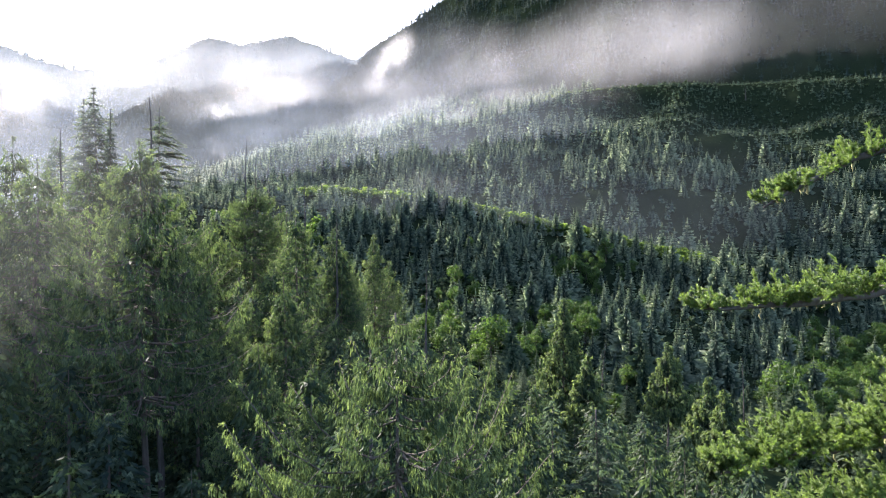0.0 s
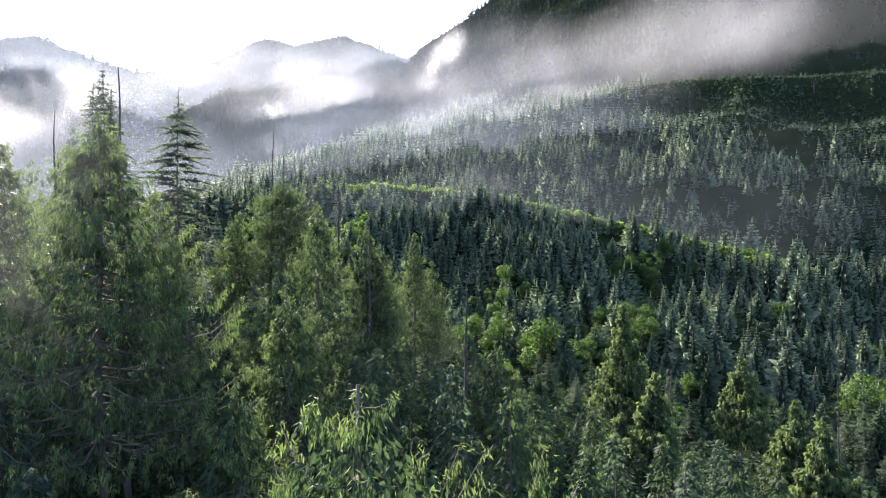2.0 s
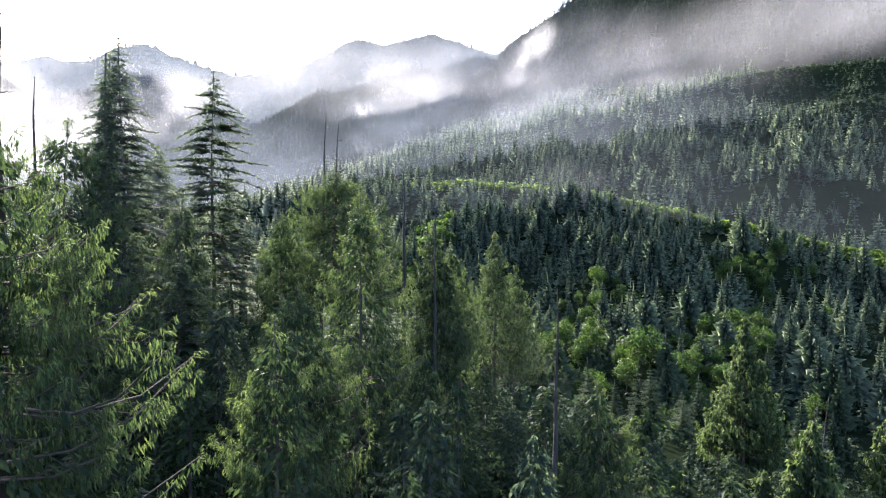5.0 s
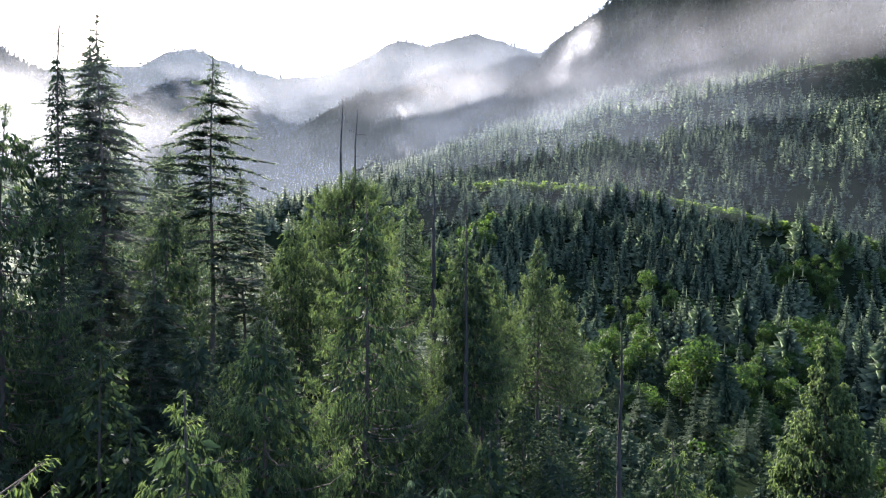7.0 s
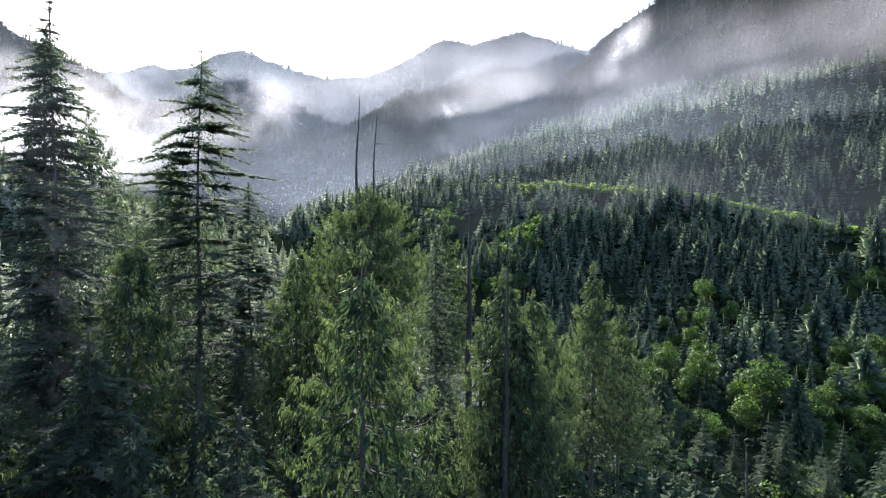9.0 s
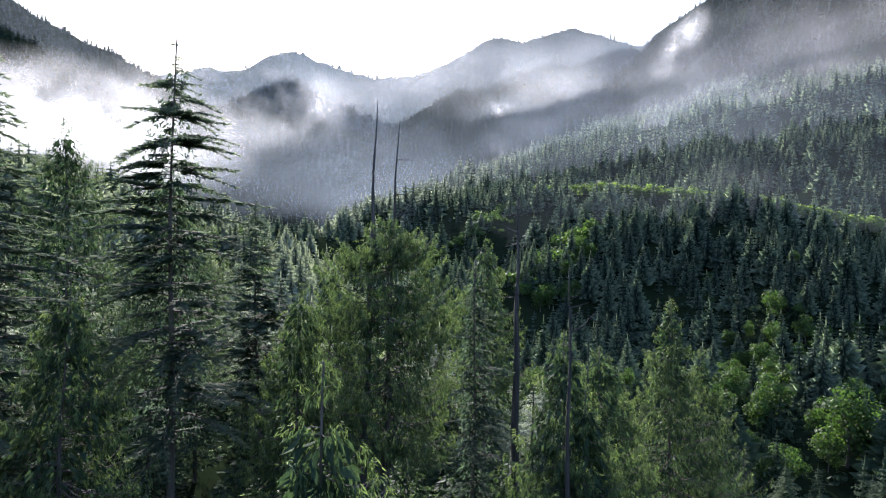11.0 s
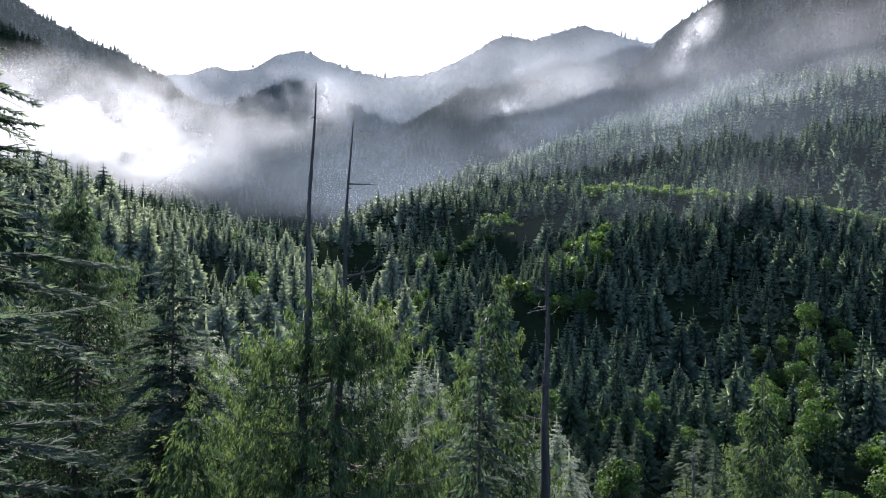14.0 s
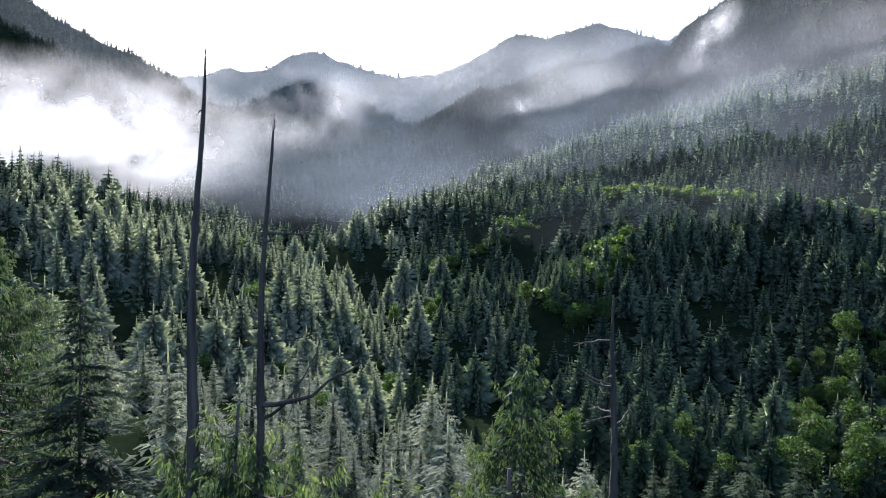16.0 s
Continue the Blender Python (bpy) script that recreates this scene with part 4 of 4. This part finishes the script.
snag("tall dead trunk with bare crooked limbs", 205, (6.3, 43.0), 3.4, 0.16, (0.0, 0), 20, 1.3, 9)
snag("slim grey dead trunk with a forked limb", 206, (6.7, 24.3), -1.7, 0.10, (0, 0), 12, 0.7, 8, big=[(2.6, 0.3, 1.5, 0.8), (1.5, 0.1, 0.9, 0.3)])
snag("grey split dead trunk among cedars", 207, (11.0, 2.5), -10.2, 0.12, (0.02, 0), 8, 0.4, 7)
snag("dead stem among the cedars", 208, (5.6, 28.5), -7.8, 0.12, (0, 0), 5, 0.5, 6)
snag("thin white dead stem", 209, (10.0, 36.0), -6.0, 0.09, (-0.02, 0), 8, 0.3, 6)


snag("pale standing dead trunk on the logged slope", 213, (617, 520), 184, 0.55, (0, 0), 4, 1.8, 16)


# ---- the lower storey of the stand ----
CAMERA_TRACK = np.array([(-16, -66), (-11.2, -56), (-7.3, -46), (-3.3, -33), (-1.5, -25), (0, -16), (1.4, -1), (1.9, 16), (1.9, 23)])  # the camera's path in plan; the lower storey is fitted round it
HEROES = np.array([(o.location.x, o.location.y) for o in scene.objects if o.type == "EMPTY"])


def stand_tree(seed, tall, rmax, slope, mat, name, label):
    """A plainer tree for the depth of the stand; its foot is at the origin."""
    r = np.random.default_rng(seed)
    root = tagged(new(name), label, "tree", "trees of the lower storey")
    stem, green = Soup(), Soup()
    zs = np.linspace(-1, tall, 8)
    tube(stem, np.stack([0 * zs, 0 * zs, zs], -1), 0.010 * tall * (1.02 - zs / tall), 6, r, 0.05)
    n = 54
    drop = np.sort(tall * 0.8 * r.uniform(0, 1, n) ** 0.9) + 0.15
    for d in drop:
        reach = min(slope * d + 0.15, rmax) * r.uniform(0.6, 1.15)
        a = r.uniform(0, 6.2832)
        out = np.array([math.cos(a), math.sin(a), 0])
        k = max(2, int(reach * 1.5))
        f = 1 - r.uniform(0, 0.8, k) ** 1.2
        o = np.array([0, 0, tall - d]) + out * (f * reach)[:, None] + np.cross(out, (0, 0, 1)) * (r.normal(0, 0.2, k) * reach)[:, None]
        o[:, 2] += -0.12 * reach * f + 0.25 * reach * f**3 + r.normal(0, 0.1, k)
        # Outer sprays get a paler tone, a painted contrast of light and shade.
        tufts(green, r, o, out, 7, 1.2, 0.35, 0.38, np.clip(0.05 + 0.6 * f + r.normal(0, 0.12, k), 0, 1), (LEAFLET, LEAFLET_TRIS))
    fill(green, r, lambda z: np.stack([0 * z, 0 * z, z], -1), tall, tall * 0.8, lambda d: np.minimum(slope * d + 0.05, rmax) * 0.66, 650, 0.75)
    part("trunk", stem.mesh("trunk", BARK), root)
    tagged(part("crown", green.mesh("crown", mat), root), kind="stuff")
    return root


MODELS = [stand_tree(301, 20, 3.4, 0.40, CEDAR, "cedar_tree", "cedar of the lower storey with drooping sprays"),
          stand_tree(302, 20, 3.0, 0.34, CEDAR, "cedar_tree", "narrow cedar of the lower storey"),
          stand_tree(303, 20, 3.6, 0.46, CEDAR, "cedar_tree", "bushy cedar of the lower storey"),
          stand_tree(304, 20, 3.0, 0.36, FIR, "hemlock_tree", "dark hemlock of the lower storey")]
r = np.random.default_rng(310)
fresh = [True] * 4
ix, iy = np.meshgrid(np.arange(-7, 12), np.arange(-10, 14))
for cx, cy in zip(ix.ravel() * 6.5, iy.ravel() * 6.5):
    cx, cy = cx + r.uniform(-2.2, 2.2), cy + r.uniform(-2.2, 2.2)
    u, pick, spin = r.uniform(), int(r.integers(0, 4)), r.uniform(0, 360)
    # Bearing from the camera's start; trees outside its view are left out.
    bearing = math.degrees(math.atan2(cx + 16, cy + 66))
    if cy < -56 or bearing < -17 or bearing > 66 or cy > 80 or not -34 < cx - float(np.interp(cy, CAMERA_TRACK[:, 1], CAMERA_TRACK[:, 0])) < (48 if cy < 25 else 20) or np.min(np.hypot(HEROES[:, 0] - cx, HEROES[:, 1] - cy)) < 3.7:
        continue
    px = float(np.interp(cy, CAMERA_TRACK[:, 1], CAMERA_TRACK[:, 0]))
    # Tops are set below the camera's height so the view stays open.
    view_level = float(np.interp(cy, [-65, -30, 8, 30, 60, 100], [-9.0, -8.0, -3.0, -4.5, -9.0, -12.0]))
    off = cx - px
    top = view_level - 8.5 - 5.0 * u + 0.28 * max(0, -off - 9) - 0.30 * max(0, off - 6)
    if cx > 6:
        top = min(top, -18.5 - 4 * u - 0.30 * (cx - 8))
    base = float(height(np.array([cx]), np.array([cy]))[0])
    tall = top - base
    tall = max(tall, 4.5 + 3 * u)
    m = pose(cx, cy, base, 0, 0, spin)
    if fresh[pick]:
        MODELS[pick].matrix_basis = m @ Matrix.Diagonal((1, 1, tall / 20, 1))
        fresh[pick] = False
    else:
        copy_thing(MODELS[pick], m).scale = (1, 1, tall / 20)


# ---- the fir whose boughs reach over the path's start ----
def needle_brush():
    """A twig one metre long, ringed by needles."""
    v, t = [], []
    r = np.random.default_rng(5)
    for k in range(20):
        z, a = 0.05 + 0.9 * k / 20, k * 2.4
        c, s = math.cos(a), math.sin(a)
        ln = 0.30 * (1 - 0.55 * abs(2 * z - 1) ** 2) * r.uniform(0.8, 1.2)
        n = len(v)
        v += [(-s * 0.07, c * 0.07, z - 0.03), (s * 0.07, -c * 0.07, z - 0.03), (c * ln, s * ln, z + 0.20)]
        t += [(n, n + 1, n + 2)]
    return np.array(v, dtype=np.float32), np.array(t, dtype=np.int32)


def bough(root, seed, start, tip, rise, width, count, thick):
    """One heavy limb with side twigs that carry upswept needle brushes, and lichen hanging under it."""
    r = np.random.default_rng(seed)
    wood, green, moss = Soup(), Soup(), Soup()
    s = np.linspace(0, 1, 14)
    p0, p1 = np.array(start, dtype=float), np.array(tip, dtype=float)
    pts = p0 + (p1 - p0) * s[:, None]
    pts[:, 2] += rise * np.sin(s * np.pi) + r.normal(0, 0.05, 14)
    tube(wood, pts, thick * 1.25 * (1.05 - s) ** 0.7 + 0.02, 7, r, 0.12)
    way = unit(p1 - p0)
    side = unit(np.cross(way, (0, 0, 1)))
    bv, bt = needle_brush()
    for _ in range(count):
        f = 1 - r.uniform(0, 0.75) ** 1.1
        o = np.array([np.interp(f, s, pts[:, c]) for c in range(3)])
        ln = width * (0.35 + 0.65 * (1 - f)) * r.uniform(0.5, 1.2) + 0.25
        d = unit(way * r.uniform(0.3, 1.0) + side * r.normal(0, 0.9) + np.array([0, 0, r.uniform(0.05, 0.9)]))
        k = np.linspace(0, 1, 5)
        twig = o + d * (k * ln)[:, None] + np.array([0, 0, 0.18 * ln]) * (k**2)[:, None]
        tube(wood, twig, 0.018 * (1.1 - k), 3)
        m = 8 + int(ln * 17)
        g = r.uniform(0.15, 1.0, m)
        org = np.stack([np.interp(g, k, twig[:, c]) for c in range(3)], -1)
        ax = unit(d * 0.7 + way * 0.2 + r.normal(0, 0.50, (m, 3)) + np.array([0, 0, 0.45]))
        u = unit(np.cross(ax, r.normal(0, 1, (m, 3))))
        size = r.uniform(0.17, 0.30, m)[:, None]
        green.stamp(bv, bt, np.stack([u * size, np.cross(ax, u) * size, ax * size], 1), org, np.clip(0.3 + 0.45 * g + r.normal(0, 0.15, m), 0, 1))
    for f in np.clip(np.repeat(r.uniform(0.1, 0.98, 11), 4) + r.normal(0, 0.02, 44), 0, 1):
        o = np.array([np.interp(f, s, pts[:, c]) for c in range(3)])
        ln = r.uniform(0.08, 0.22) * math.exp(r.normal(0, 0.6))
        k = np.linspace(0, 1, 5)
        strand = o + np.array([0, 0, -1.0]) * (k * ln)[:, None] + r.normal(0, 0.03, (5, 3))
        tube(moss, strand, np.array([0.02, 0.04, 0.045, 0.03, 0.006]) * r.uniform(0.5, 1.3), 5, r, 0.25)
    limb = part("bough", wood.mesh("bough", BARK), root)
    tagged(part("needles", green.mesh("needles", BOUGH), limb, "bright green needle brushes"), kind="stuff")
    tagged(part("lichen", moss.mesh("lichen", LICHEN), limb, "pale hanging beard lichen"), kind="stuff")


FIR_AT = (12.5, -49.5)
fir_base = float(height(np.array([FIR_AT[0]]), np.array([FIR_AT[1]]))[0])
big_fir = tagged(new("fir_tree"), "old fir with long lichen-hung boughs reaching out", "tree", "tall trees on the bench")
big_fir.location = (*FIR_AT, fir_base)
stem = Soup()
zs = np.linspace(-1, 14 - fir_base, 14)
tube(stem, np.stack([0 * zs, 0 * zs, zs], -1), 0.62 * (1.05 - zs / zs[-1]) ** 0.8, 12, np.random.default_rng(9), 0.05)
part("trunk", stem.mesh("trunk", BARK), big_fir)


def from_fir(x, y, z):
    return (x - FIR_AT[0], y - FIR_AT[1], z - fir_base)


bough(big_fir, 401, from_fir(12.3, -49.4, -9.6), from_fir(0.95, -47.9, -10.9), -0.5, 1.5, 95, 0.16)
bough(big_fir, 402, from_fir(12.3, -49.2, -4.6), from_fir(4.6, -47.3, -7.4), 0.5, 1.0, 60, 0.14)
bough(big_fir, 403, from_fir(12.3, -49.8, -16.2), from_fir(0.2, -49.6, -15.9), 0.4, 2.2, 150, 0.17)
bough(big_fir, 404, from_fir(12.4, -50.0, -14.2), from_fir(4.0, -52.0, -14.6), 0.6, 1.8, 90, 0.15)
bough(big_fir, 405, from_fir(12.3, -50.4, -18.6), from_fir(1.8, -50.6, -17.8), 0.5, 2.4, 130, 0.17)


# ---- mist ----
def mist_material(name, density, scale, low, high, seed, soft=0.55, stretch=(1, 1, 1), tint=(0.90, 0.91, 0.95)):
    """Thin cloud: lets most light through, scatters the rest both ways; thins out towards its rim and in wisps."""
    m, nt, nodes, links = material(name)
    tex, geo = nodes.new("ShaderNodeTexCoord"), nodes.new("ShaderNodeNewGeometry")
    mp = nodes.new("ShaderNodeMapping")
    mp.inputs["Scale"].default_value, mp.inputs["Location"].default_value = stretch, (seed * 7.3, seed * 3.1, seed * 1.7)
    links.new(geo.outputs["Position"], mp.inputs["Vector"])
    n = noise_node(nodes, links, scale, 5, mp.outputs[0], 0.55)
    wisps = nodes.new("ShaderNodeMapRange")
    wisps.interpolation_type = "SMOOTHSTEP"
    links.new(n, wisps.inputs["Value"])
    wisps.inputs["From Min"].default_value, wisps.inputs["From Max"].default_value = low, high
    ln = nodes.new("ShaderNodeVectorMath")
    ln.operation = "LENGTH"
    wob = nodes.new("ShaderNodeVectorMath")
    wob.operation = "MULTIPLY"
    links.new(tex.outputs["Object"], wob.inputs[0])
    wob.inputs[1].default_value = (1, 0, 1)
    links.new(wob.outputs[0], ln.inputs[0])
    jag = nodes.new("ShaderNodeMath")
    jag.operation = "MULTIPLY_ADD"
    links.new(n, jag.inputs[0])
    jag.inputs[1].default_value = -0.5
    links.new(ln.outputs["Value"], jag.inputs[2])
    rim = nodes.new("ShaderNodeMapRange")
    rim.interpolation_type = "SMOOTHSTEP"
    links.new(jag.outputs[0], rim.inputs["Value"])
    rim.inputs["From Min"].default_value, rim.inputs["From Max"].default_value = 0.72 - soft, 0.72
    rim.inputs["To Min"].default_value, rim.inputs["To Max"].default_value = 1.0, 0.0
    mul = nodes.new("ShaderNodeMath")
    mul.operation = "MULTIPLY"
    links.new(wisps.outputs[0], mul.inputs[0])
    links.new(rim.outputs[0], mul.inputs[1])
    den = nodes.new("ShaderNodeMath")
    den.operation = "MULTIPLY"
    links.new(mul.outputs[0], den.inputs[0])
    den.inputs[1].default_value = density
    tr, df = nodes.new("ShaderNodeBsdfTranslucent"), nodes.new("ShaderNodeBsdfDiffuse")
    for b in (tr, df):
        b.inputs["Color"].default_value = (*tint, 1)
    both, clear, mix = nodes.new("ShaderNodeMixShader"), nodes.new("ShaderNodeBsdfTransparent"), nodes.new("ShaderNodeMixShader")
    both.inputs[0].default_value = 0.25
    links.new(tr.outputs[0], both.inputs[1])
    links.new(df.outputs[0], both.inputs[2])
    links.new(den.outputs[0], mix.inputs[0])
    links.new(clear.outputs[0], mix.inputs[1])
    links.new(both.outputs[0], mix.inputs[2])
    out = nodes.new("ShaderNodeOutputMaterial")
    links.new(mix.outputs[0], out.inputs["Surface"])
    return m


def mist(label, at, half, turn, density, scale=0.006, low=0.35, high=0.65, seed=1, soft=0.55, lean=0.0, roll=0.0, bulge=0.15, stretch=(1, 1, 1), tint=(0.90, 0.91, 0.95)):
    """One drifting bank: a billowing sheet, half = half its width and height, turned about z and leaning back."""
    n, k = 40, 20
    u, v = np.meshgrid(np.linspace(-1, 1, n), np.linspace(-1, 1, k), indexing="ij")
    y = bulge * (2 * fbm(u * 1.7 + seed, v * 1.7, seed, 3) - 0.6 * (u * u + v * v))
    verts = np.stack([u, y, v], -1).reshape(-1, 3)
    i, j = np.meshgrid(np.arange(n - 1), np.arange(k - 1), indexing="ij")
    a = i * k + j
    t = np.concatenate([np.stack([a, a + k, a + k + 1], -1).reshape(-1, 3), np.stack([a, a + k + 1, a + 1], -1).reshape(-1, 3)])
    t = t[np.hypot(verts[t, 0], verts[t, 2]).min(axis=1) < 1.05]
    me = mesh_of("mist_bank", verts, t, mist_material("mist", density, scale, low, high, seed, soft, stretch, tint))
    me.polygons.foreach_set("use_smooth", np.ones(len(me.polygons), dtype=bool))
    ob = tagged(new("mist_bank", me), label, "mist", kind="stuff")
    ob.matrix_world = pose(*at, lean, roll, turn) @ Matrix.Diagonal((half[0], half[0] * 0.5, half[1], 1))
    return ob


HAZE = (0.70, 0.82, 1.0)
mist("bright white mist bank rising off the valley forest", (-322, 548, 95), (184, 71), 26, 0.95, 0.010, 0.19, 0.54, 1, soft=0.92)
mist("thin mist thinning over the treetops", (-200, 400, 58), (110, 26), 22, 0.12, 0.02, 0.32, 0.62, 9, soft=0.7)
mist("thin grey mist drifting before the mountain", (-314, 956, 211), (270, 82), 10, 0.36, 0.007, 0.34, 0.64, 2, soft=0.65)
mist("thin mist over the far ridge", (140, 1400, 372), (360, 120), 2, 0.26, 0.005, 0.12, 0.72, 3, soft=0.9)
mist("slanting wisp of bright mist over the spur", (428, 1235, 390), (40, 96), -20, 0.46, 0.020, 0.30, 0.72, 4, soft=1.0, roll=38)
mist("torn veil of mist before the logged bench", (330, 690, 172), (215, 66), -34, 0.12, 0.008, 0.26, 0.66, 5, soft=0.75, stretch=(1, 1, 1.4), tint=(0.86, 0.87, 0.95))
mist("veil of mist hanging on the mountain flank", (410, 860, 270), (260, 90), -30, 0.13, 0.005, 0.2, 0.68, 10, soft=0.85, bulge=0.06, tint=(0.86, 0.87, 0.95))
mist("soft bank of mist lying behind the logged bench", (585, 705, 286), (185, 88), -42, 0.15, 0.006, 0.0, 0.66, 23, soft=0.95, bulge=0.06, tint=(0.88, 0.90, 0.96))
mist("pale mist drifting over the logged bench", (650, 640, 288), (120, 80), -46, 0.13, 0.008, 0.0, 0.66, 24, soft=1.0, bulge=0.06, tint=(0.88, 0.90, 0.96))
mist("grey haze on the mountain flank", (790, 600, 330), (330, 150), -52, 0.05, 0.003, 0.1, 0.6, 19, soft=0.7, bulge=0.03, tint=(0.86, 0.89, 0.96))
mist("low mist lying along the spur", (150, 760, 150), (270, 56), -16, 0.10, 0.007, 0.24, 0.66, 6, soft=0.85, tint=HAZE)
mist("small puff of mist on the far ridge", (98, 1238, 268), (34, 20), -4, 0.30, 0.035, 0.36, 0.70, 15, soft=0.85)
mist("small wisp of mist rising off the spur", (82, 1138, 180), (30, 30), -4, 0.16, 0.035, 0.38, 0.72, 16, soft=0.85, roll=-30)
mist("faint wisp of mist over the old road", (150, 352, 38), (40, 16), -18, 0.03, 0.03, 0.36, 0.70, 17, soft=0.85)
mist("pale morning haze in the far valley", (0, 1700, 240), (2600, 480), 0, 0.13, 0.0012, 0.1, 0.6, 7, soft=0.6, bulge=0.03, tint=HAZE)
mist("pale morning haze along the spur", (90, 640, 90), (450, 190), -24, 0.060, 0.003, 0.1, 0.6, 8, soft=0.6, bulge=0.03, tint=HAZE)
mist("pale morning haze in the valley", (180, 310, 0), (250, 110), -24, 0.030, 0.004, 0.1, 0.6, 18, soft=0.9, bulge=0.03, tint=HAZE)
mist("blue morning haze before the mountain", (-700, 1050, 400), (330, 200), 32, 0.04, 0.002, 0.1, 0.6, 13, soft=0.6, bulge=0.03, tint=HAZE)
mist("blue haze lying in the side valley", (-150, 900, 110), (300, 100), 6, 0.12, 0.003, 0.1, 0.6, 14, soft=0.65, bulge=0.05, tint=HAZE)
# The next two sheets are added to veil the left trees like lens glare.
mist("thin sheet imitating lens glare among the tall trees", (-23, -23, -5), (12, 15), -10, 0.020, 0.05, 0.1, 0.6, 20, soft=0.75, bulge=0.03)
mist("thin blue sheet imitating lens glare before the hemlocks", (-27, 17, -2), (15, 17), -6, 0.026, 0.05, 0.1, 0.6, 21, soft=0.75, bulge=0.03, tint=HAZE)
